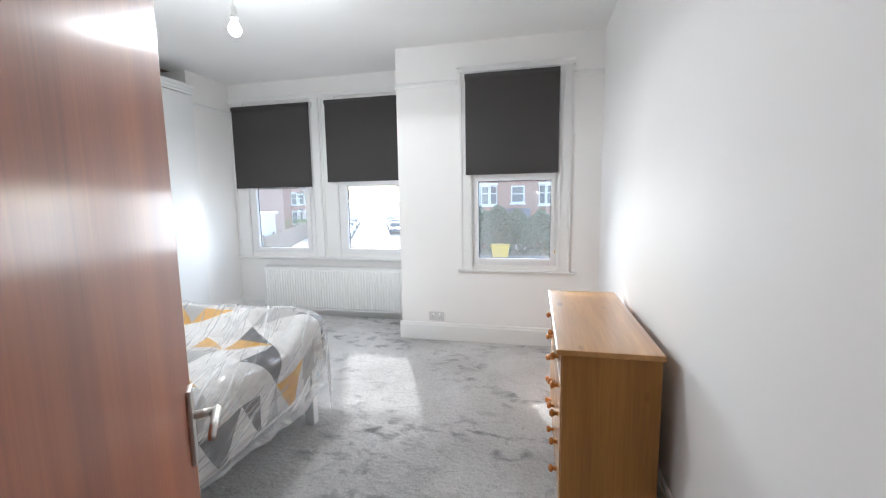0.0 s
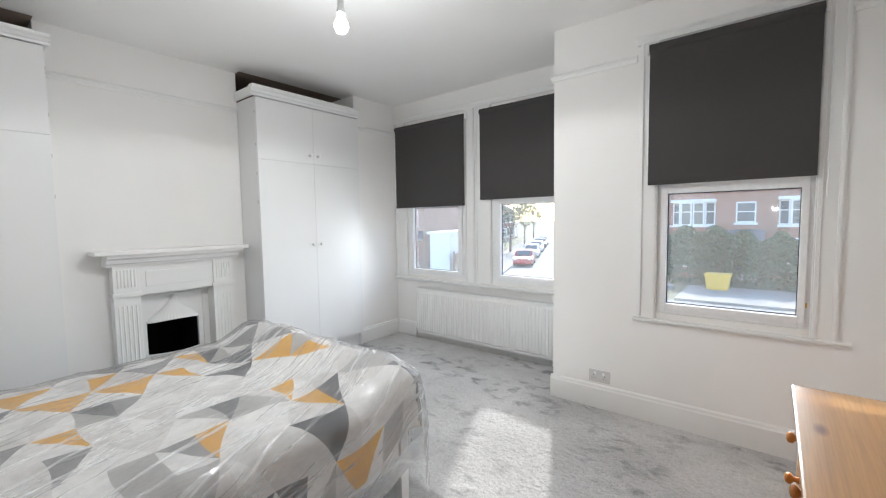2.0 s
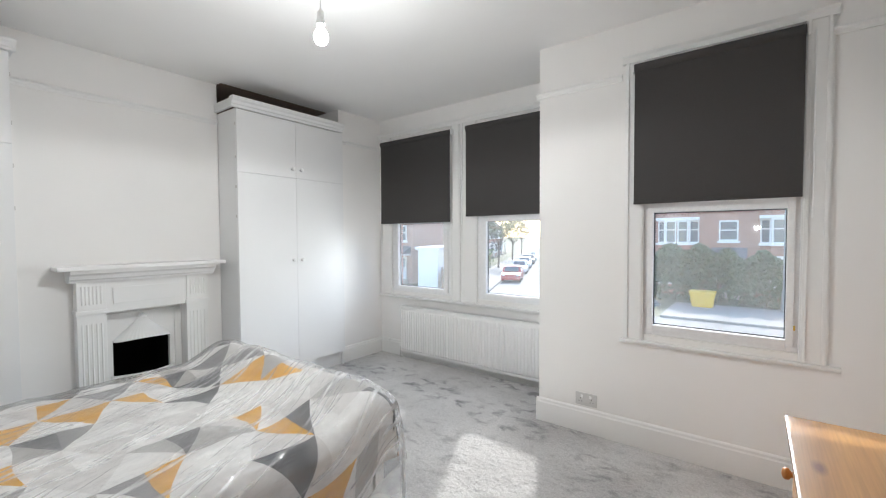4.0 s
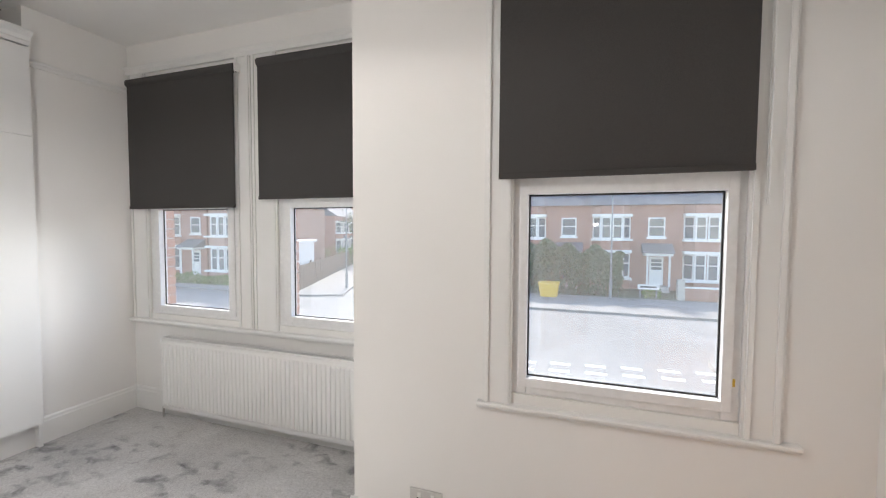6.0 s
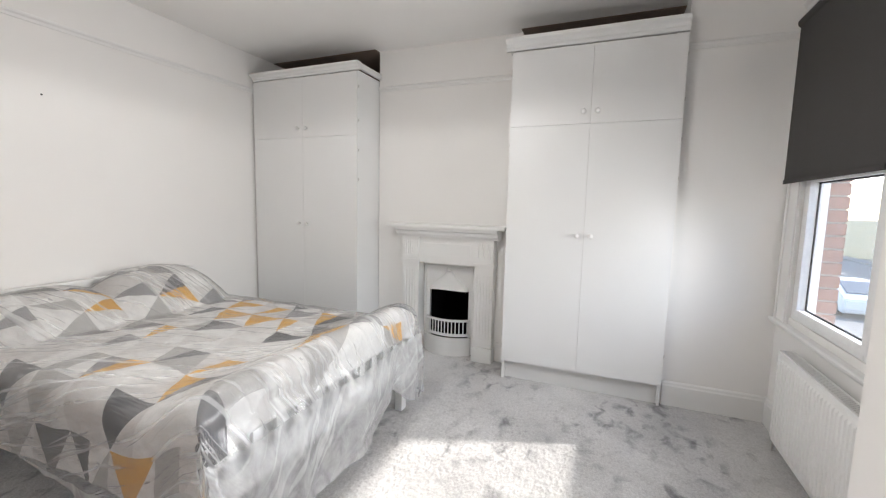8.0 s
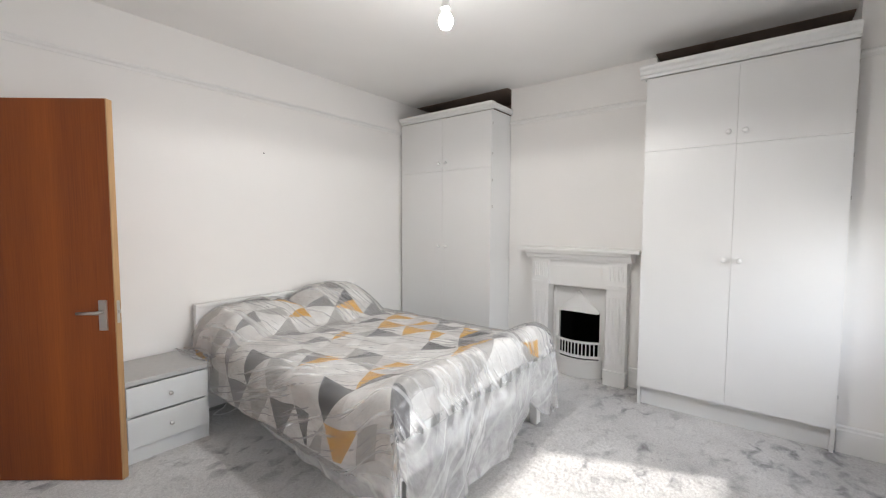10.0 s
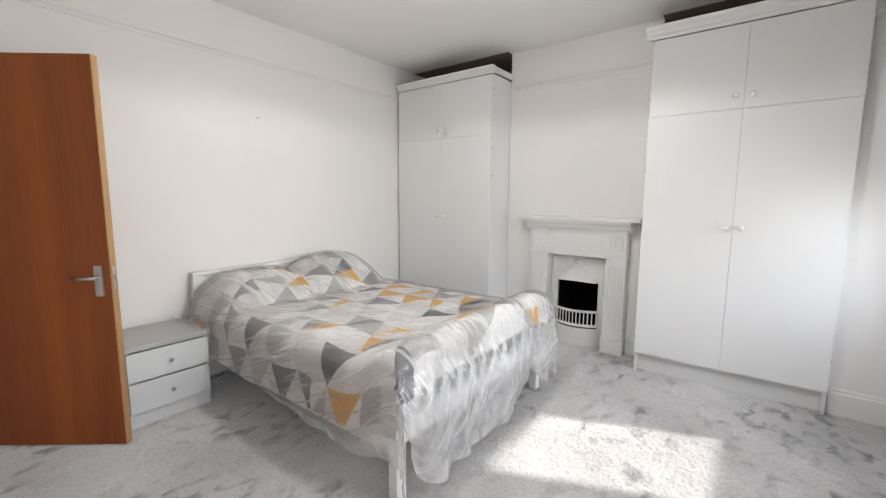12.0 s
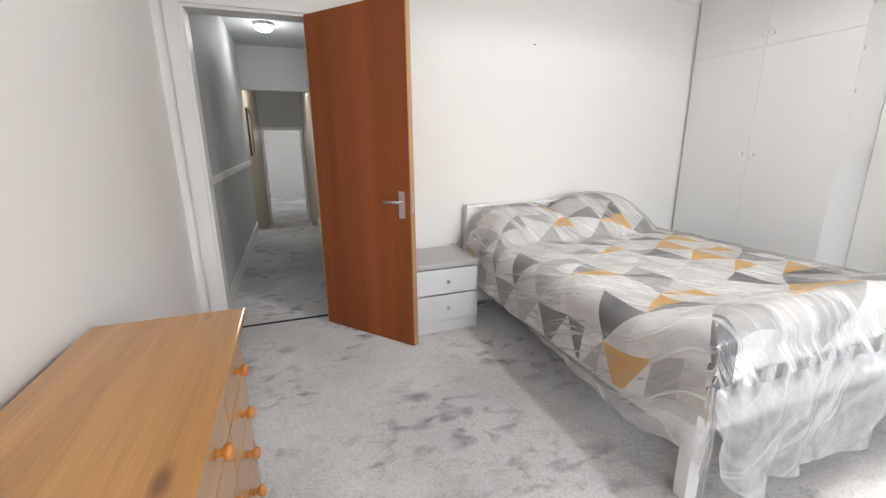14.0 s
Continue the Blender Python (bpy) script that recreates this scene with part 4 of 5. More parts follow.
for s, yy in ((-1, -0.038), (1, 0.0)):
    hp = part("handle_plate", boxes((DW - 0.082, DW - 0.040, yy if s > 0 else yy - 0.009, yy + 0.009 if s > 0 else yy, 0.825, 0.985), bev=0.003), CHROME, dr, "satin chrome backplate")
    bm = tube(bmesh.new(), (DW - 0.061, yy, 0.925), (DW - 0.061, yy + s * 0.05, 0.925), 0.009)
    tube(bm, (DW - 0.053, yy + s * 0.05, 0.925), (DW - 0.165, yy + s * 0.046, 0.922), 0.0095, 0.007)
    part("lever", bm, CHROME, hp, "satin chrome lever", True)
for zh in (0.25, 1.75):
    part("hinge", tube(bmesh.new(), (-0.004, 0.004, zh - 0.04), (-0.004, 0.004, zh + 0.04), 0.006, seg=10), CHROME, dr)


# ---- pine chest of drawers ----
def knob_mesh(bm, at, ax, r=0.017):
    return lathe(bm, at, ax, [(0, 0.011), (0.008, 0.008), (0.014, 0.009), (0.02, r), (0.028, r * 1.05), (0.034, r * 0.85), (0.037, r * 0.3)], 18)


ch = thing("chest_of_drawers", "honey pine chest of drawers with round wooden knobs against the wall", "chest of drawers")
CX0, CX1, CY0, CY1, CH = 0.070, 0.441, 1.703, 2.752, 0.755
part("top", boxes((CX0 - 0.028, CX1 + 0.005, CY0 - 0.02, CY1 + 0.02, CH - 0.024, CH), bev=0.006), PINE_Y, ch)
part("side_panel", boxes((CX0, CX1, CY0, CY0 + 0.02, 0.0, CH - 0.024), bev=0.002), PINE_Z_SHADED, ch)
part("side_panel", boxes((CX0, CX1, CY1 - 0.02, CY1, 0.0, CH - 0.024), bev=0.002), PINE_Z_SHADED, ch)
part("back_panel", boxes((CX1 - 0.012, CX1 - 0.002, CY0 + 0.02, CY1 - 0.02, 0.02, CH - 0.024)), PINE_Y, ch)
part("plinth", boxes((CX0 + 0.012, CX0 + 0.03, CY0 + 0.02, CY1 - 0.02, 0.0, 0.03)), PINE_Y, ch)
# near-black sheet: shade in the slits between drawers, given as colour
part("drawer_gap_shade", boxes((CX0 + 0.02, CX0 + 0.03, CY0 + 0.02, CY1 - 0.02, 0.03, CH - 0.024)), DARKGAP, ch, "near-black sheet for the shade between the drawers")
yw = (CY1 - CY0 - 0.044) / 3
for i in range(5):
    z0, z1 = 0.034 + i * 0.1365, 0.034 + (i + 1) * 0.1365 - 0.004
    for k in range(3):
        a, b = CY0 + 0.022 + k * yw + 0.002, CY0 + 0.022 + (k + 1) * yw - 0.002
        d = part("drawer", boxes((CX0 - 0.006, CX0 + 0.014, a, b, z0, z1), bev=0.005), PINE_Y, ch)
        part("knob", knob_mesh(bmesh.new(), (CX0 - 0.006, (a + b) / 2, (z0 + z1) / 2), (-1, 0, 0)), PINE_K, d, "turned reddish pine knob", True)


# ---- bedside cabinet ----
ns = thing("bedside_cabinet", "small white two-drawer bedside cabinet with grey top between door and bed", "bedside cabinet", (0, 0, 0))
NX0, NX1, NY0, NY1 = -1.266, -0.83, 0.19, 0.608
part("top", boxes((NX0 - 0.008, NX1 + 0.008, NY0, NY1 + 0.02, 0.462, 0.492), bev=0.004), NSTOP, ns, "grey laminate top")
part("body", boxes((NX0, NX0 + 0.016, NY0, NY1, 0, 0.462), (NX1 - 0.016, NX1, NY0, NY1, 0, 0.462), (NX0 + 0.016, NX1 - 0.016, NY0, NY0 + 0.012, 0, 0.462), (NX0 + 0.016, NX1 - 0.016, NY1 - 0.06, NY1 - 0.05, 0.05, 0.462)), NSW, ns)
part("plinth", boxes((NX0 + 0.016, NX1 - 0.016, NY1 - 0.02, NY1 - 0.004, 0, 0.085)), NSW, ns)
for z0, z1 in ((0.092, 0.268), (0.28, 0.450)):
    d = part("drawer", boxes((NX0 + 0.002, NX1 - 0.002, NY1 - 0.004, NY1 + 0.014, z0, z1), bev=0.004), NSW, ns)
    part("knob", lathe(bmesh.new(), ((NX0 + NX1) / 2, NY1 + 0.014, (z0 + z1) / 2), (0, 1, 0), [(0, 0.006), (0.01, 0.005), (0.014, 0.011), (0.022, 0.012), (0.026, 0.008)], 14), CHROME, d, "small chrome knob", True)


# ---- bed ----
BX0, BX1, BY0, BY1 = -2.80, -1.345, 0.195, 2.218
bed = thing("bed", "white wooden double bed frame with slatted head and foot", "bed")
for nm, yy, ht in (("headboard", BY0, 0.795), ("footboard", BY1 - 0.05, 0.66)):
    hb = part(nm, boxes((BX0 + 0.06, BX1 - 0.06, yy + 0.012, yy + 0.040, ht - 0.085, ht - 0.012), (BX0 + 0.06, BX1 - 0.06, yy + 0.012, yy + 0.040, 0.26, 0.36), (BX0, BX1, yy - 0.004, yy + 0.056, ht - 0.012, ht + 0.010), bev=0.005), BEDW, bed)
    for xx in (BX0, BX1 - 0.06):
        part("post", boxes((xx, xx + 0.06, yy, yy + 0.05, 0.0, ht - 0.012), bev=0.005), BEDW, hb)
    for k in range(11):
        xx = BX0 + 0.13 + k * (BX1 - BX0 - 0.26) / 10
        part("slat", boxes((xx - 0.025, xx + 0.025, yy + 0.018, yy + 0.034, 0.36, ht - 0.085), bev=0.003), BEDW, hb)
for xx in (BX0 + 0.012, BX1 - 0.037):
    part("side_rail", boxes((xx, xx + 0.025, BY0 + 0.05, BY1 - 0.05, 0.22, 0.36), bev=0.004), BEDW, bed)
for k in range(12):
    yy = BY0 + 0.14 + k * 0.155
    part("base_slat", boxes((BX0 + 0.04, BX1 - 0.04, yy, yy + 0.07, 0.285, 0.303)), BEDW, bed)
mt = solid("mattress", boxes((BX0 + 0.03, BX1 - 0.03, BY0 + 0.06, BY1 - 0.06, 0.305, 0.53), bev=0.03), NSTOP, "pale grey mattress on the bed under the duvet", "mattress")


def crumple(x, y, s, seed=0.0):
    return noise.noise(Vector((x * s + seed, y * s - seed, seed * 1.7)))


def top_height(x, y):
    """Height of the bedding's surface: flat duvet, raised at the foot rail, pillows at the head."""
    h = 0.605 + 0.012 * crumple(x, y, 3.0, 2.1) + 0.010 * crumple(x, y, 7.0, 5.3)
    h += 0.10 * math.exp(-((y - 2.20) / 0.17) ** 2)
    for px, rise in ((-1.72, 0.195), (-2.39, 0.25)):
        u, v = (x - px) / 0.47, (y - 0.34) / (0.34 if y < 0.34 else 0.46)
        r = abs(u) ** 3.2 + v * v
        if r < 1:
            h = max(h, 0.60 + rise * (1 - r) ** 1.1 + 0.016 * crumple(x, y, 8.0, 9.0))
    return h


def drape(name, mat, lift, wr, x_drop, foot_drop, hem, nx, ny, rad):
    """Cloth over the bed, hanging over both long sides and the foot. hem(a, side) trims how far it hangs."""
    bm = bmesh.new()
    uvl = bm.loops.layers.uv.new("UVMap")
    xc, hw2 = (BX0 + BX1) / 2, (BX1 - BX0) / 2 + 0.03 + lift
    y0, y1 = BY0 + 0.065, BY1 + 0.045 + lift
    smax, tmax = hw2 + x_drop, (y1 - y0) + foot_drop
    grid, uvs, fell = [], [], []

    def roll(a, edge):
        """Distance along cloth -> (outward place, fall)."""
        if a <= edge - rad:
            return a, 0.0
        b = a - (edge - rad)
        q = rad * math.pi / 2
        if b < q:
            return edge - rad + rad * math.sin(b / rad), rad * (1 - math.cos(b / rad))
        return edge, rad + (b - q)
    for j in range(ny + 1):
        row, ur, fr = [], [], []
        for i in range(nx + 1):
            s = -smax + 2 * smax * i / nx
            t = tmax * j / ny
            kx = hem(t, "side", s) if abs(s) > hw2 else 1.0
            sa = abs(s)
            if sa > hw2:
                sa = hw2 + (sa - hw2) * kx
            ta = t
            if t > y1 - y0:
                ta = (y1 - y0) + (t - (y1 - y0)) * hem(s, "foot", s)
            ox, fx = roll(sa, hw2)
            oy, fy = roll(ta, y1 - y0)
            x, y = xc + math.copysign(ox, s), y0 + oy
            fall = max(fx, fy) if min(fx, fy) < rad else min(math.hypot(fx, fy) * 0.86, max(fx, fy))
            h = top_height(min(max(x, xc - hw2), xc + hw2), min(y, y1)) + lift
            edge_soft = 0.02 * max(0.0, abs(x - xc) / hw2 - 0.8) / 0.2
            z = h - fall - (edge_soft if fall < rad else 0.02)
            w1 = wr * (crumple(s * 2.0 + 0.7 * t, t, 2.6, 11.0) + 0.6 * crumple(s * 3.2, t * 1.4, 6.5, 3.0) + 0.35 * crumple(s * 6, t * 3, 9.0, 7.0))
            if lift:
                p, q = s * 0.93 + t * 0.37, t * 0.93 - s * 0.37
                rg = max(0.0, 1 - 3.2 * abs(crumple(p * 7.0, q * 1.1, 1.0, 21.0)))
                w1 += 0.006 * rg * rg
            if fall > rad:
                flare = fall - rad
                wx, wy = fx / (fx + fy), fy / (fx + fy)
                if lift:
                    fold = flare * (0.10 * wy + 0.03) * (crumple(s * wy, t * wx, 4.0, 1.0) + 0.5 * crumple(s * wy, t * wx, 9.0, 2.0)) + 0.010 * crumple(s, t, 9.0, 6.0)
                    puff = 0.05 * math.sin(min(1.0, flare / 0.45) * math.pi) * (0.6 + crumple(s, 0.4, 3.0, 8.5))
                else:
                    fold, puff = 0.03 * flare * math.sin(9 * (t if fx >= fy else s)), 0.0
                x += math.copysign(0.03 * flare + fold + w1 * 0.8, s) * wx
                y += ((0.09 + 0.10 * crumple(s, 0.2, 4.0, 3.3)) * flare + fold + puff + w1 * 0.8) * wy
            else:
                z += abs(w1) * 0.7
            if s > hw2 and t < 0.55 and lift:
                x += (0.55 - t) * 0.9 * max(0.0, fall - rad)
                if x > NX0 - 0.02 and y < NY1 + 0.03:
                    z = max(z, 0.498 + 0.05 * abs(crumple(s * 4, t * 4, 3.0, 4.0)))
            z = max(z, 0.012 + 0.01 * abs(crumple(s, t, 14.0, 4.0)))
            row.append(bm.verts.new((x, y, z)))
            ur.append((s, t))
            fr.append(fall)
        grid.append(row)
        uvs.append(ur)
        fell.append(fr)
    for j in range(ny):
        for i in range(nx):
            f = bm.faces.new((grid[j][i], grid[j][i + 1], grid[j + 1][i + 1], grid[j + 1][i]))
            f.smooth = True
            f.material_index = 1 if fell[j][i] > (rad + 0.09 if uvs[j][i][1] > y1 - y0 else 0.34) else 0
            for lp, (jj, ii) in zip(f.loops, ((j, i), (j, i + 1), (j + 1, i + 1), (j + 1, i))):
                lp[uvl].uv = uvs[jj][ii]
    me = bpy.data.meshes.new(name)
    bm.to_mesh(me)
    bm.free()
    for m in mat:
        me.materials.append(m)
    return new(name, me)


def duvet_hem(a, side, s):
    if side == "foot":
        return 0.80 + 0.7 * math.exp(-((abs(s) - 0.80) / 0.12) ** 2)
    return 1.0 + 0.06 * math.sin(a * 2.2)


def wrap_hem(a, side, s):
    if side == "side":
        return 0.66 + 0.50 * (max(a, 0.0) / 2.2) ** 1.4 + 0.07 * crumple(a, 0.3, 3.0, 6.0)
    return 0.94 - 0.30 * math.exp(-((a + 0.42) / 0.14) ** 2) - 0.50 * math.exp(-((a - 0.80) / 0.09) ** 2) + 0.14 * crumple(a, 0.1, 5.0, 8.0)


dv = drape("duvet", (DUVET, DUVET), 0.0, 0.008, 0.27, 0.15, duvet_hem, 110, 120, 0.085)
so2 = dv.modifiers.new("thickness", "SOLIDIFY")
so2.thickness, so2.offset = 0.018, -1
tagged(dv, "duvet and pillows in a grey, white and mustard triangle print", "duvet")
wp = drape("plastic_sheet", (WRAP, WRAP2), 0.012, 0.013, 0.38, 0.60, wrap_hem, 240, 260, 0.075)
tagged(wp, "crinkled clear plastic dust sheet draped over the made bed", "plastic sheet")


# ---- outside: facade, street, houses, cars ----
G = -2.9


def rough_mat(name, a, b, scale, rough=0.9, fine=60.0):
    m, n, l, bs = material(name)
    v = coords(n, l)
    c = mixc(n, l, 1.0, ramp(n, l, noise_tex(n, l, v, scale, 5), [(0.3, a), (0.7, b)]), ramp(n, l, noise_tex(n, l, v, fine, 3), [(0.3, (0.8, 0.8, 0.8)), (0.7, (1.1, 1.1, 1.1))]), "MULTIPLY")
    l.new(c, bs.inputs["Base Color"])
    bs.inputs["Roughness"].default_value = rough
    bs.inputs["Specular IOR Level"].default_value = 0.25
    return m


ASPHALT = rough_mat("worn_asphalt", (0.20, 0.195, 0.185), (0.27, 0.265, 0.25), 0.25, 0.9, 8.0)
PAVE = rough_mat("pavement_slabs", (0.22, 0.21, 0.195), (0.30, 0.29, 0.27), 0.7, 0.9, 9.0)
GRASSY = rough_mat("verge_ground", (0.10, 0.11, 0.06), (0.18, 0.17, 0.11), 0.2)
BRICK = rough_mat("red_brick", (0.33, 0.175, 0.135), (0.43, 0.26, 0.205), 2.0)
BRICK2 = rough_mat("pale_pink_brick", (0.38, 0.24, 0.19), (0.46, 0.31, 0.25), 1.0)
MORTAR = rough_mat("lime_mortar", (0.45, 0.41, 0.36), (0.55, 0.51, 0.46), 3.0)
STONEW = plain("white_masonry_paint", (0.75, 0.74, 0.72), 0.6)
SLATE = rough_mat("slate_roof", (0.12, 0.12, 0.13), (0.2, 0.2, 0.21), 1.5)
DGLASS = plain("dark_window_glass", (0.10, 0.12, 0.14), 0.08)
LINE = plain("white_road_paint", (0.7, 0.7, 0.68), 0.7)
FENCE = rough_mat("weathered_fence_timber", (0.22, 0.16, 0.12), (0.33, 0.25, 0.19), 1.0)
LEAF = rough_mat("hedge_leaves", (0.07, 0.10, 0.05), (0.12, 0.155, 0.08), 4.0)
LEAF2 = rough_mat("bright_hedge_leaves", (0.10, 0.17, 0.03), (0.18, 0.26, 0.06), 4.0)
BARK = rough_mat("bark", (0.10, 0.075, 0.055), (0.17, 0.13, 0.10), 3.0)
GREY = plain("grey_steel", (0.25, 0.26, 0.27), 0.5, 0.6)
TYRE = plain("tyre_rubber", (0.02, 0.02, 0.02), 0.8)
GRIT = plain("yellow_grit_bin_plastic", (0.70, 0.45, 0.06), 0.5)
CAR_RED = plain("red_car_paint", (0.45, 0.03, 0.035), 0.25)
CAR_WHITE = plain("white_car_paint", (0.75, 0.75, 0.75), 0.25)
CAR_DARK = plain("dark_blue_car_paint", (0.04, 0.05, 0.08), 0.25)

structure("ground", boxes((-400, 400, 4.75, 700, G - 0.5, G - 0.13)), GRASSY, "distant ground beyond the streets")
structure("road", boxes((-160, 160, 8.0, 24.5, G - 0.128, G)), ASPHALT, "worn pale asphalt main road below the windows")
SD = Vector((-0.375, 0.927, 0))               # the side street's direction
SN = Vector((0.927, 0.375, 0))


def strip(o0, o1, a, b, z0, z1, bm=None):
    """A slab along the side street: offsets across it and distances along it from its mouth."""
    bm = bm or bmesh.new()
    base = Vector((-13.0, 24.5, 0))
    vs = [bm.verts.new(base + SN * o + SD * d + Vector((0, 0, z))) for z in (z0, z1) for o, d in ((o0, a), (o1, a), (o1, b), (o0, b))]
    for q in ((3, 2, 1, 0), (4, 5, 6, 7), (0, 1, 5, 4), (1, 2, 6, 5), (2, 3, 7, 6), (3, 0, 4, 7)):
        bm.faces.new([vs[i] for i in q])
    return bm


structure("road_side", strip(-1.6, 6.4, -3.0, 180, G - 0.129, G - 0.002), ASPHALT, "side street running away between parked cars")
structure("pavement_side_west", strip(-4.8, -1.6, 0.8, 180, G - 0.126, G + 0.11), PAVE, "grey side street pavement")
structure("pavement_side_east", strip(6.4, 9.4, 0.8, 180, G - 0.126, G + 0.11), PAVE, "grey side street pavement")
structure("pavement_far_east", boxes((-3.9, 160, 24.5, 29.6, G - 0.125, G + 0.12)), PAVE, "grey pavement across the road")
structure("pavement_far_west", boxes((-160, -17.6, 23.6, 25.0, G - 0.125, G + 0.12)), PAVE, "grey pavement across the road")
structure("pavement_near", boxes((-160, 160, 4.75, 8.0, G - 0.125, G + 0.12)), PAVE, "pavement below the windows")
isl = thing("traffic_island", "kerbed paved island at the road junction", "traffic island", (6.6, 16.6, G))
part("slab", tube(bmesh.new(), (0, 0, 0.0), (0, 0, 0.12), 3.2, 3.15, 40), PAVE, isl)
mk = thing("road_marking", "white dashed give-way lines painted on the road", "road marking", (0, 0, G), kind="structure")
for k in range(7):
    for yy in (14.6, 15.3):
        part("dash", boxes((-3.4 + k * 1.05, -2.8 + k * 1.05, yy + k * 0.13, yy + k * 0.13 + 0.22, 0.0, 0.006)), LINE, mk)

# brick face of our own wall: piers beside and between the bay windows, each brick proud of the mortar
fac = structure("facade", boxes((-4.4, -3.46, 4.522, 4.62, -0.6, 3.0), (-2.50, -2.265, 4.522, 4.62, -0.6, 3.0), (-3.46, -2.50, 4.522, 4.62, -0.6, PZ0 - 0.03), (-2.265, XC, 4.522, 4.62, -0.6, PZ0 - 0.03)), MORTAR, "brick outer face of the bay")
proto = {}


def brick(x0, x1, y0, y1, z):
    key = (round(x1 - x0, 3), round(y1 - y0, 3))
    if key not in proto:
        proto[key] = mesh_of("brick", boxes((-key[0] / 2, key[0] / 2, -key[1] / 2, key[1] / 2, 0, 0.065), bev=0.004), BRICK)
    ob = new("brick", proto[key])
    ob.parent = fac
    ob.location = ((x0 + x1) / 2, (y0 + y1) / 2, z)


for k in range(27):
    z = 0.55 + k * 0.075
    if k % 2:
        brick(-3.578, -3.453, 4.526, 4.628, z)
        brick(-2.506, -2.388, 4.526, 4.628, z)
        brick(-2.375, -2.258, 4.526, 4.628, z)
    else:
        brick(-3.685, -3.453, 4.532, 4.628, z)
        brick(-2.506, -2.258, 4.532, 4.628, z)


def house(x, y, w, rz, seed, wall=None, label="red brick terraced house with white bay windows"):
    """Two-storey terraced house, front facing local -y, about w wide: bays, porch, door, sills, roof and chimney."""
    rnd = random.Random(seed)
    wall = wall or BRICK
    h = thing("house", label, "house", (x, y, G), "houses across the road", rz=rz)
    part("wall", boxes((0, w, 0, 8.0, 0.0, 6.2)), wall, h)
    bm = bmesh.new()
    vs = [bm.verts.new(q) for q in ((-0.15, -0.4, 6.1), (w + 0.15, -0.4, 6.1), (w + 0.15, 8.4, 6.1), (-0.15, 8.4, 6.1), (-0.15, 4, 9.0), (w + 0.15, 4, 9.0))]
    for q in ((0, 1, 5, 4), (2, 3, 4, 5), (0, 4, 3), (1, 2, 5), (3, 2, 1, 0)):
        bm.faces.new([vs[i] for i in q])
    rf = part("roof", bm, SLATE, h)
    part("chimney", boxes((w - 0.9, w - 0.1, 3.5, 4.5, 7.8, 10.0)), wall, rf)
    # bay, two storeys
    b0, b1 = 0.5, 3.1
    bm = bmesh.new()
    for z0, z1 in ((0.0, 0.85), (2.65, 3.65), (5.25, 6.0)):
        lo = [(b0, 0.0), (b0 + 0.55, -0.75), (b1 - 0.55, -0.75), (b1, 0.0)]
        a = [bm.verts.new((px, py, z0)) for px, py in lo]
        c = [bm.verts.new((px, py, z1)) for px, py in lo]
        for i in range(3):
            bm.faces.new((a[i], a[i + 1], c[i + 1], c[i]))
        bm.faces.new(c)
        bm.faces.new(a[::-1])
    bay = part("bay", bm, wall, h)
    for z0, z1 in ((0.85, 2.65), (3.65, 5.25)):
        for (xa, ya), (xb, yb) in (((b0, 0.0), (b0 + 0.55, -0.75)), ((b0 + 0.55, -0.75), (b1 - 0.55, -0.75)), ((b1 - 0.55, -0.75), (b1, 0.0))):
            ln = math.hypot(xb - xa, yb - ya)
            nwin = 2 if ln > 1.2 else 1
            for i in range(nwin):
                wbm = boxes((0.03 + i * ln / nwin, 0.12 + i * ln / nwin, -0.02, 0.05, z0, z1), ((i + 1) * ln / nwin - 0.12, (i + 1) * ln / nwin - 0.03, -0.02, 0.05, z0, z1), (i * ln / nwin + 0.12, (i + 1) * ln / nwin - 0.12, -0.02, 0.05, z0, z0 + 0.09), (i * ln / nwin + 0.12, (i + 1) * ln / nwin - 0.12, -0.02, 0.05, z1 - 0.1, z1), (i * ln / nwin + 0.12, (i + 1) * ln / nwin - 0.12, -0.02, 0.05, (z0 + z1) / 2 + 0.1, (z0 + z1) / 2 + 0.17))
                wo = part("window", wbm, STONEW, h)
                wo.matrix_basis = pose(xa, ya, 0, 0, 0, math.degrees(math.atan2(yb - ya, xb - xa)))
                part("pane", boxes((i * ln / nwin + 0.12, (i + 1) * ln / nwin - 0.12, 0.02, 0.03, z0 + 0.09, z1 - 0.1)), DGLASS, wo)
        part("sill", boxes((b0 - 0.08, b1 + 0.08, -0.88, 0.0, z0 - 0.14, z0), bev=0.02), STONEW, bay)
        part("lintel", boxes((b0 - 0.05, b1 + 0.05, -0.84, 0.0, z1, z1 + 0.2), bev=0.02), STONEW, bay)
    # upper window over the door
    u0, u1 = w - 1.75, w - 0.65
    wo = part("window", boxes((u0, u0 + 0.09, -0.05, 0.02, 3.8, 5.2), (u1 - 0.09, u1, -0.05, 0.02, 3.8, 5.2), (u0 + 0.09, u1 - 0.09, -0.05, 0.02, 3.8, 3.9), (u0 + 0.09, u1 - 0.09, -0.05, 0.02, 5.1, 5.2), (u0 + 0.09, u1 - 0.09, -0.05, 0.02, 4.5, 4.57)), STONEW, h)
    part("pane", boxes((u0 + 0.09, u1 - 0.09, -0.02, -0.01, 3.9, 5.1)), DGLASS, wo)
    part("window_sill", boxes((u0 - 0.1, u1 + 0.1, -0.12, 0.0, 3.66, 3.8)), STONEW, wo)
    # porch and door
    d0, d1 = w - 1.9, w - 0.4
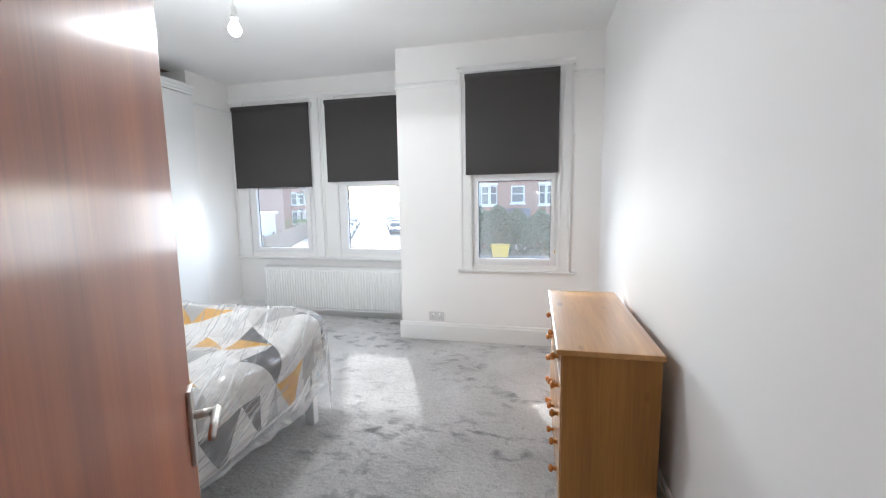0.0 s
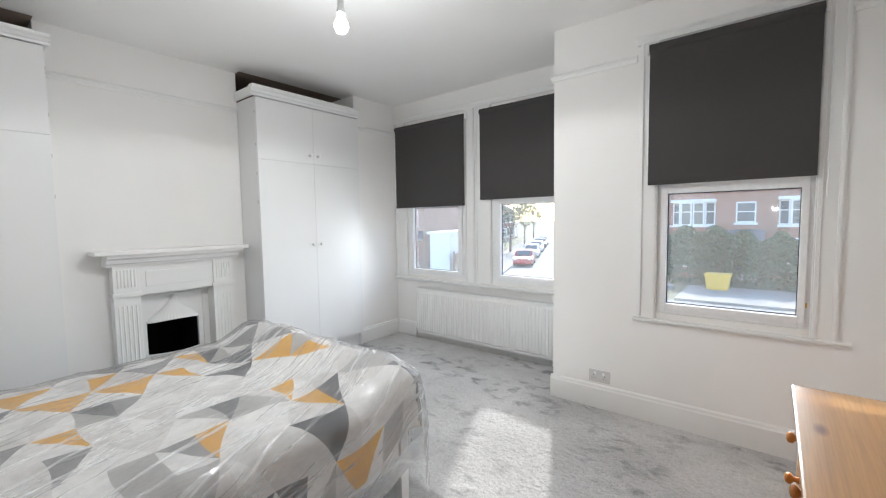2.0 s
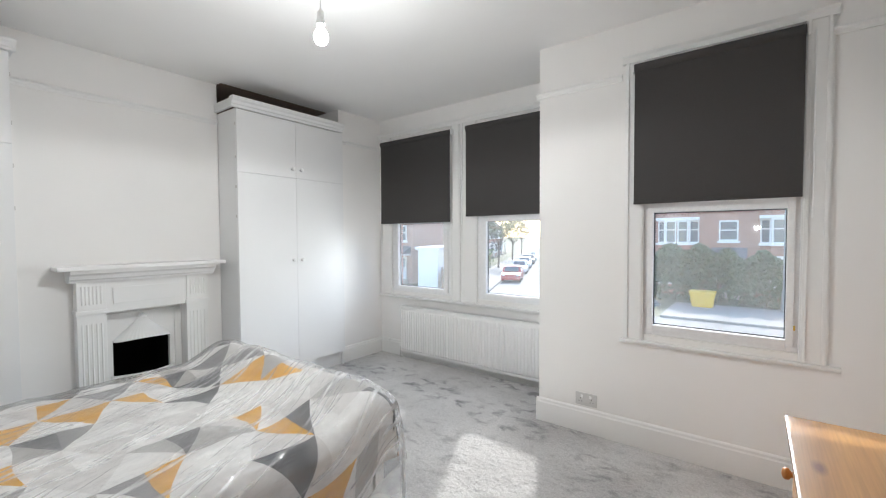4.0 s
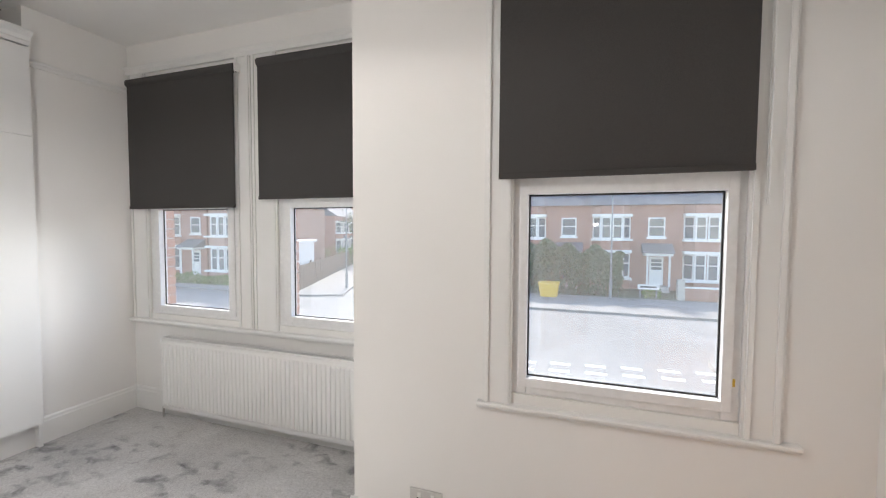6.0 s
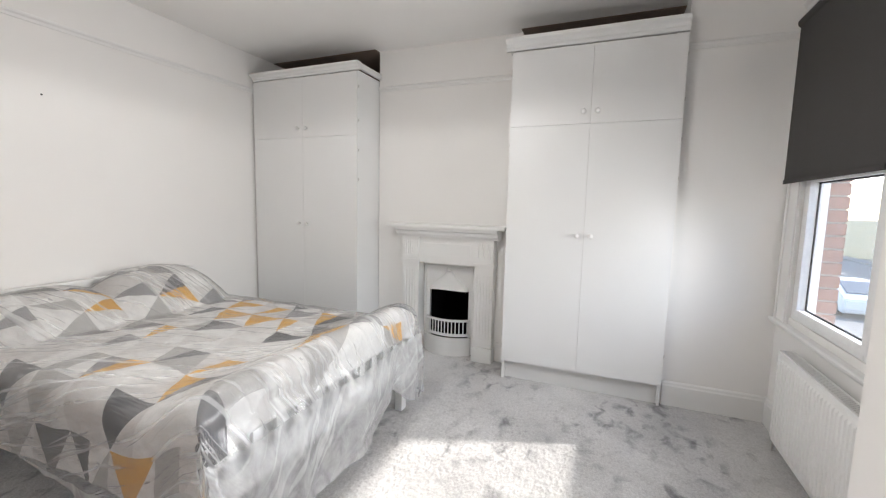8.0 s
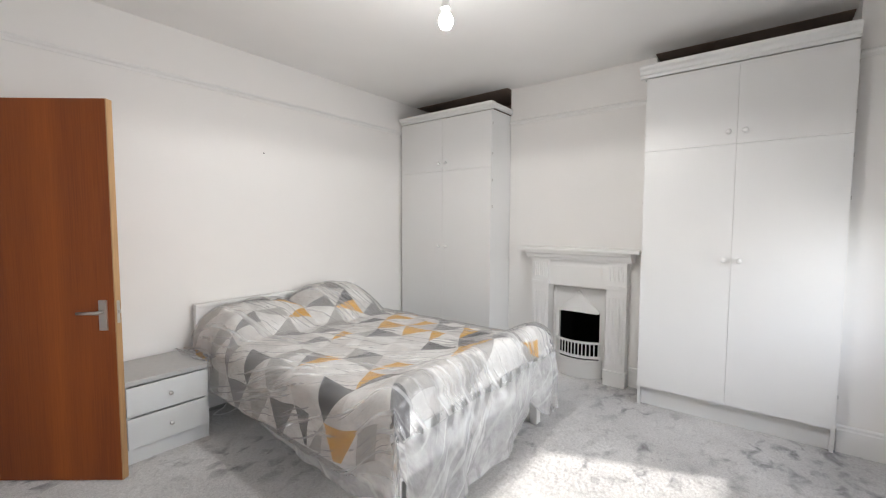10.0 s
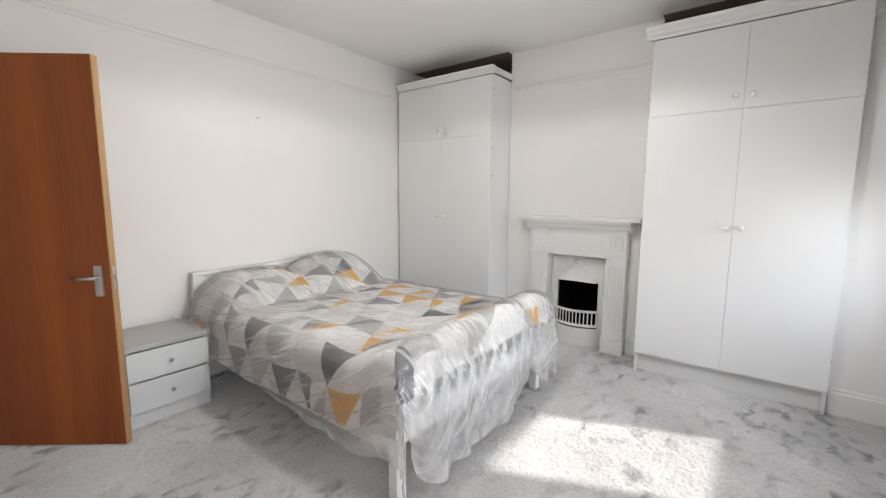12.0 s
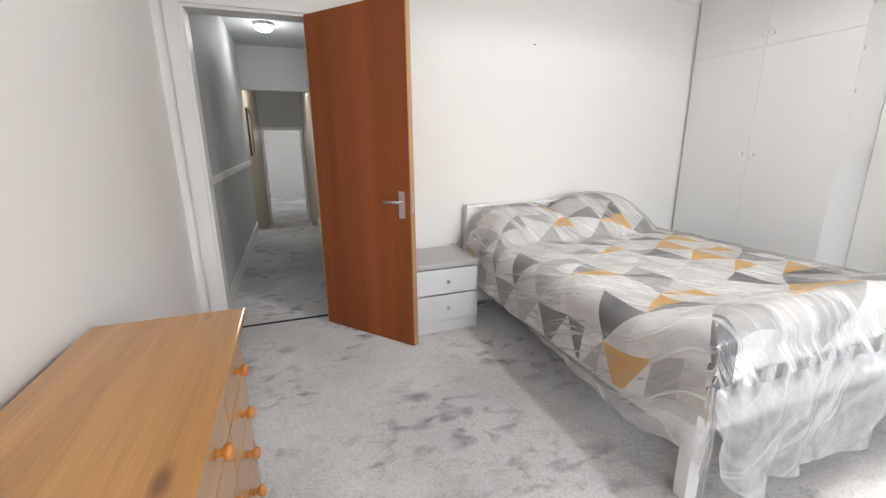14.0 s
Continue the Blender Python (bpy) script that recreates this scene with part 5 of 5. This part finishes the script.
    pr = part("porch", boxes((d0, d0 + 0.12, -1.0, -0.88, 0.35, 2.5), (d1 - 0.12, d1, -1.0, -0.88, 0.35, 2.5), (d0 - 0.15, d1 + 0.15, -1.1, 0.0, 2.5, 2.68)), STONEW, h)
    bm = bmesh.new()
    vs = [bm.verts.new(q) for q in ((d0 - 0.25, -1.2, 2.68), (d1 + 0.25, -1.2, 2.68), (d1 + 0.25, 0, 3.35), (d0 - 0.25, 0, 3.35), (d0 - 0.25, 0, 2.68), (d1 + 0.25, 0, 2.68))]
    for q in ((0, 1, 2, 3), (0, 3, 4), (1, 5, 2), (0, 4, 5, 1)):
        bm.faces.new([vs[i] for i in q])
    part("porch_roof", bm, SLATE, pr)
    dd = part("front_door", boxes((d0 + 0.3, d1 - 0.3, -0.06, 0.0, 0.35, 2.4), bev=0.01), STONEW if seed % 2 else CAR_DARK, h)
    for i in range(3):
        part("glazing", boxes((d0 + 0.42, d1 - 0.42, -0.065, -0.06, 1.45 + i * 0.28, 1.65 + i * 0.28)), DGLASS, dd)
    for i in range(2):
        part("step", boxes((d0 + 0.1, d1 - 0.1, -1.1 - 0.35 * (1 - i), 0.0, 0.17 * i, 0.17 * (i + 1))), MORTAR, h)
    return h


for k in range(6):
    house(-6.3 + k * 6.0, 35.0, 6.0, 0.0, k)
for k in range(4):
    house(-36.2 - k * 6.0, 28.2, 6.0, 0.0, k + 1)
house(-30.1, 28.3, 5.8, 0.0, 9, BRICK2, "pale pink brick end house with blank gable")
for k in range(6):
    p0 = Vector((-13.0, 24.5, 0)) + SN * -9.0 + SD * (34 + k * 6.2)
    house(p0.x, p0.y, 6.0, math.degrees(math.atan2(SD.y, SD.x)), k + 20, None, "distant brick terraced house along the side street")
    p0 = Vector((-13.0, 24.5, 0)) + SN * 13.5 + SD * (46 + k * 6.2)
    house(p0.x, p0.y, 6.0, math.degrees(math.atan2(-SD.y, -SD.x)), k + 40, None, "distant brick terraced house along the side street")


def leaf_clump(n, place, size, seed):
    """Many small leaf quads scattered by place(rnd)."""
    rnd = random.Random(seed)
    vs, fs = [], []
    for _ in range(n):
        c = Vector(place(rnd))
        q = Euler((rnd.uniform(-1.2, 1.2), rnd.uniform(-1.2, 1.2), rnd.uniform(0, 6.28))).to_matrix()
        s0 = size * rnd.uniform(0.6, 1.3)
        k = len(vs)
        for dx, dy in ((-1, 0), (0, -0.55), (1, 0), (0, 0.55)):
            vs.append(c + q @ Vector((dx * s0, dy * s0, 0)))
        fs.append((k, k + 1, k + 2, k + 3))
    return vs, fs


def leafy(name, n, place, size, seed, mat, parent=None):
    vs, fs = leaf_clump(n, place, size, seed)
    me = bpy.data.meshes.new(name)
    me.from_pydata([tuple(v) for v in vs], [], fs)
    me.materials.append(mat)
    ob = new(name, me)
    if parent:
        ob.parent = parent
    return ob


def hedge(x0, x1, y0, y1, z1, n, size, seed, mat, label, lumpy=0.35):
    hd = thing("hedge", label, "hedge", ((x0 + x1) / 2, (y0 + y1) / 2, G))
    w, d = (x1 - x0) / 2, (y1 - y0) / 2

    def place(r):
        x = r.uniform(-w, w)
        top = z1 * (1 - lumpy * 0.5 + lumpy * noise.noise(Vector((x * 0.8 + seed, seed, 0.3)))) * (1 - 0.5 * max(0.0, abs(x) / w - 0.75))
        z = top * r.random() ** 0.6
        y = d * math.copysign(r.random() ** 0.35, r.uniform(-1, 1)) * (1 + 0.25 * noise.noise(Vector((x * 1.3, z * 1.3, seed))))
        return (x, y, z)
    leafy("foliage", n, place, size, seed, mat, hd)
    bm = bmesh.new()
    for k in range(max(2, int(w * 2))):
        xx = -w + 0.3 + k * (2 * w - 0.6) / max(1, int(w * 2) - 1)
        tube(bm, (xx, 0, 0), (xx + 0.1, 0.05, z1 * 0.6), 0.05, 0.02, 6)
    part("stems", bm, BARK, hd)
    return hd


hedge(-5.6, 2.0, 30.2, 32.4, 3.7, 9000, 0.13, 3, LEAF, "tall overgrown green hedge on the corner plot")
hedge(-31.5, -24.5, 25.1, 25.8, 0.95, 2200, 0.07, 5, LEAF2, "low trimmed bright green hedge before the houses")
hedge(3.2, 4.2, 30.4, 31.2, 1.0, 500, 0.08, 7, LEAF2, "small bright shrub by the steps")
hedge(-27.0, -25.0, 36.0, 44.0, 2.6, 1500, 0.12, 8, LEAF2, "bright garden shrubs above the fence")


def tree(x, y, hgt, seed, mat=None):
    rnd = random.Random(seed)
    t = thing("tree", "street tree with thin spring foliage", "tree", (x, y, G), "street trees")
    bm = tube(bmesh.new(), (0, 0, 0), (0.05, 0, hgt * 0.5), 0.16, 0.10, 8)
    tips = []
    for k in range(9):
        a = k * 2.4 + rnd.random()
        b = Vector((0.05, 0, hgt * (0.35 + 0.15 * rnd.random())))
        e = Vector((math.cos(a) * hgt * 0.26, math.sin(a) * hgt * 0.26, hgt * rnd.uniform(0.68, 1.0)))
        tube(bm, b, e, 0.06, 0.02, 6)
        tips.append(e)
    part("trunk", bm, BARK, t)

    def place(r):
        e = r.choice(tips)
        return (e.x + r.gauss(0, hgt * 0.09), e.y + r.gauss(0, hgt * 0.09), e.z + r.gauss(0, hgt * 0.08))
    leafy("crown", 900, place, 0.16, seed, mat or LEAF, t)
    return t


for q, d, hh, sd in ((-3.8, 26, 6.5, 1), (8.2, 30, 7.0, 2), (-3.8, 44, 6.5, 3), (8.2, 48, 7.5, 4), (-3.8, 64, 7.0, 5)):
    b = Vector((-13.0, 24.5, 0)) + SN * q + SD * d
    tree(b.x, b.y, hh, sd)
tree(-36.0, 24.0, 6.0, 6)


def car(x, y, rz, mat, label, ln=4.1):
    c = thing("car", label, "car", (x, y, G), "parked cars", rz=rz)
    w = 0.86
    prof = [(-ln / 2, 0.35), (-ln / 2 + 0.05, 0.72), (-ln / 2 + 0.95, 0.90), (-ln / 2 + 1.55, 1.38), (0.75, 1.43), (ln / 2 - 0.35, 0.98), (ln / 2 - 0.02, 0.80), (ln / 2, 0.35), (ln / 2 - 0.1, 0.22), (-ln / 2 + 0.1, 0.22)]
    bm = bmesh.new()
    a = [bm.verts.new((px, -w + (0.14 if pz > 1.0 else 0.0), pz)) for px, pz in prof]
    b = [bm.verts.new((px, w - (0.14 if pz > 1.0 else 0.0), pz)) for px, pz in prof]
    k = len(prof)
    for i in range(k):
        bm.faces.new((a[i], a[(i + 1) % k], b[(i + 1) % k], b[i]))
    bm.faces.new(a[::-1])
    bm.faces.new(b)
    bmesh.ops.bevel(bm, geom=list(bm.edges), offset=0.05, segments=2, affect="EDGES")
    part("body", bm, mat, c, smooth=False)
    for s in (-1, 1):
        bm = bmesh.new()
        vs = [bm.verts.new(q) for q in ((-ln / 2 + 1.15, s * (w - 0.012), 0.94), (ln / 2 - 0.65, s * (w - 0.012), 0.98), (0.72, s * (w - 0.125), 1.36), (-ln / 2 + 1.62, s * (w - 0.125), 1.33))]
        bm.faces.new(vs)
        ex = bmesh.ops.extrude_face_region(bm, geom=list(bm.faces))
        for v in ex["geom"]:
            if isinstance(v, bmesh.types.BMVert):
                v.co.y += 0.012 * s
        part("side_window", bm, DGLASS, c)
        for xx in (-ln / 2 + 0.75, ln / 2 - 0.75):
            wh = part("wheel", tube(bmesh.new(), (xx, s * (w - 0.18), 0.31), (xx, s * (w + 0.01), 0.31), 0.31, seg=18), TYRE, c)
            part("rim", tube(bmesh.new(), (xx, s * (w + 0.008), 0.31), (xx, s * (w + 0.02), 0.31), 0.19, seg=14), GREY, wh)
    for x0, x1, z0, z1 in ((-ln / 2 + 0.98, -ln / 2 + 1.5, 0.95, 1.36), (ln / 2 - 0.42, 0.82, 1.03, 1.40)):
        bm = bmesh.new()
        n1 = 0.03 if x1 > x0 else -0.03
        vs = [bm.verts.new(q) for q in ((x0 - n1, -w + 0.2, z0 + 0.02), (x0 - n1, w - 0.2, z0 + 0.02), (x1 - n1, w - 0.27, z1 + 0.01), (x1 - n1, -w + 0.27, z1 + 0.01), (x0, -w + 0.2, z0 - 0.05), (x0, w - 0.2, z0 - 0.05), (x1, w - 0.27, z1 - 0.06), (x1, -w + 0.27, z1 - 0.06))]
        for q in ((0, 1, 2, 3), (7, 6, 5, 4), (0, 4, 5, 1), (1, 5, 6, 2), (2, 6, 7, 3), (3, 7, 4, 0)):
            bm.faces.new([vs[i] for i in q])
        part("windscreen", bm, DGLASS, c)
    for s in (-1, 1):
        part("headlight", boxes((-ln / 2 - 0.01, -ln / 2 + 0.08, s * 0.62 - 0.14, s * 0.62 + 0.14, 0.62, 0.74), bev=0.02), STONEW, c, "clear headlight")
    return c


SA = math.degrees(math.atan2(SD.y, SD.x))
for o, d, mat, lab in ((-0.65, 12.3, CAR_RED, "small red hatchback parked at the kerb"), (-0.65, 20.5, CAR_WHITE, "white car parked at the kerb"), (-0.65, 28.0, CAR_WHITE, "white car parked at the kerb"),
                       (5.4, 24.0, CAR_DARK, "dark car parked across the side street"), (5.4, 31.0, CAR_DARK, "dark car parked across the side street"), (-0.65, 36, CAR_DARK, "dark car parked at the kerb"), (-0.65, 44, CAR_WHITE, "white car parked at the kerb"), (5.4, 40, CAR_WHITE, "white car parked across the side street")):
    b = Vector((-13.0, 24.5, 0)) + SN * o + SD * d
    car(b.x, b.y, SA, mat, lab)
car(-24.0, 13.2, 0.0, CAR_WHITE, "white saloon car parked on the main road", 4.4)

# timber fence beside the side street
fe = thing("fence", "weathered close-boarded timber fence beside the side street", "fence", (0, 0, G), rz=0.0)
fe.matrix_world = Matrix.Translation(Vector((-13.0, 24.5, G)) + SN * -4.9) @ pose(0, 0, 0, 0, 0, SA)
for k in range(60):
    part("board", boxes((3.0 + k * 0.4, 3.36 + k * 0.4, -0.015 + 0.008 * (k % 2), 0.015 + 0.008 * (k % 2), 0.05, 1.75)), FENCE, fe)
for k in range(9):
    part("post", boxes((2.95 + k * 3.0, 3.07 + k * 3.0, 0.03, 0.15, 0.0, 1.9)), FENCE, fe)
ga = thing("garage", "white rendered garage behind the fence", "garage", (0, 0, G))
ga.matrix_world = Matrix.Translation(Vector((-13.0, 24.5, G)) + SN * -5.3) @ pose(0, 0, 0, 0, 0, SA)
part("wall", boxes((3.6, 9.0, 0.2, 1.8, 0.0, 3.2)), STONEW, ga)
part("roof", boxes((3.4, 9.2, 0.0, 2.0, 3.2, 3.4), bev=0.02), STONEW, ga)


def lamp_post(x, y, h):
    lp = thing("street_lamp", "slim grey steel street lamp post", "street lamp", (x, y, G))
    part("pole", tube(tube(bmesh.new(), (0, 0, 0), (0, 0, 1.2), 0.09, 0.09, 10), (0, 0, 1.2), (0, 0, h), 0.055, 0.04, 10), GREY, lp)
    part("arm", tube(bmesh.new(), (0, 0, h - 0.05), (0.9, -0.4, h + 0.25), 0.03, seg=8), GREY, lp)
    part("lantern", boxes((0.75, 1.35, -0.6, -0.3, h + 0.2, h + 0.34), bev=0.04), GREY, lp)


lamp_post(-16.2, 27.3, 6.5)
lamp_post(1.2, 29.0, 6.5)
bn = thing("grit_bin", "yellow plastic grit bin on the pavement", "bin", (-2.4, 28.6, G + 0.12))
bm = bmesh.new()
vs = [bm.verts.new(q) for q in ((-0.5, -0.35, 0), (0.5, -0.35, 0), (0.5, 0.35, 0), (-0.5, 0.35, 0), (-0.6, -0.45, 0.75), (0.6, -0.45, 0.75), (0.6, 0.45, 0.75), (-0.6, 0.45, 0.75))]
for q in ((3, 2, 1, 0), (4, 5, 6, 7), (0, 1, 5, 4), (1, 2, 6, 5), (2, 3, 7, 6), (3, 0, 4, 7)):
    bm.faces.new([vs[i] for i in q])
bmesh.ops.bevel(bm, geom=list(bm.edges), offset=0.04, segments=2, affect="EDGES")
part("tub", bm, GRIT, bn)
bm = boxes((-0.64, 0.64, -0.5, 0.5, 0.75, 0.9), bev=0.06)
part("lid", bm, GRIT, bn)
sg = thing("street_sign", "low white street name plate on two posts", "sign", (3.4, 29.9, G + 0.12))
part("plate", boxes((-0.6, 0.6, -0.03, 0.0, 0.55, 0.85), bev=0.01), STONEW, sg)
part("lettering_bar", boxes((-0.45, 0.45, -0.034, -0.030, 0.65, 0.75)), TYRE, sg)
for xx in (-0.45, 0.45):
    part("post", boxes((xx - 0.04, xx + 0.04, 0.0, 0.07, 0.0, 0.85)), GREY, sg)
gw = thing("garden_wall", "low brick garden wall with stone piers before the houses", "garden wall", (0, 0, G))
part("wall", boxes((5.2, 30, 30.6, 30.85, 0, 0.75)), BRICK, gw)
part("coping", boxes((5.15, 30.05, 30.55, 30.9, 0.75, 0.83), bev=0.01), STONEW, gw)
for k in range(5):
    part("pier", boxes((5.1 + k * 6, 5.5 + k * 6, 30.5, 30.95, 0, 1.25), bev=0.02), MORTAR, gw)

# small things in the room: a nail in the bed wall, a cable on the carpet
nl = thing("nail", "small dark nail head in the white wall over the bed", "nail", (-1.917, YB, 1.955))
part("head", lathe(bmesh.new(), (0, 0, 0), (0, 1, 0), [(0.0, 0.002), (0.010, 0.002), (0.010, 0.006), (0.012, 0.005), (0.013, 0.001)], 10), DARKGAP, nl)
cb = thing("cable", "short white cable lying on the carpet under the bed", "cable", (-1.48, 0.33, 0.006))
crv = [(-0.06, -0.10), (-0.02, -0.05), (0.04, -0.02), (0.08, 0.01), (0.05, 0.05), (-0.01, 0.06), (-0.07, 0.04), (-0.14, 0.05)]
bm = bmesh.new()
for (xa, ya), (xb, yb) in zip(crv, crv[1:]):
    tube(bm, (xa, ya, 0.004), (xb, yb, 0.004), 0.004, seg=8)
part("lead", bm, PLASTICW, cb)
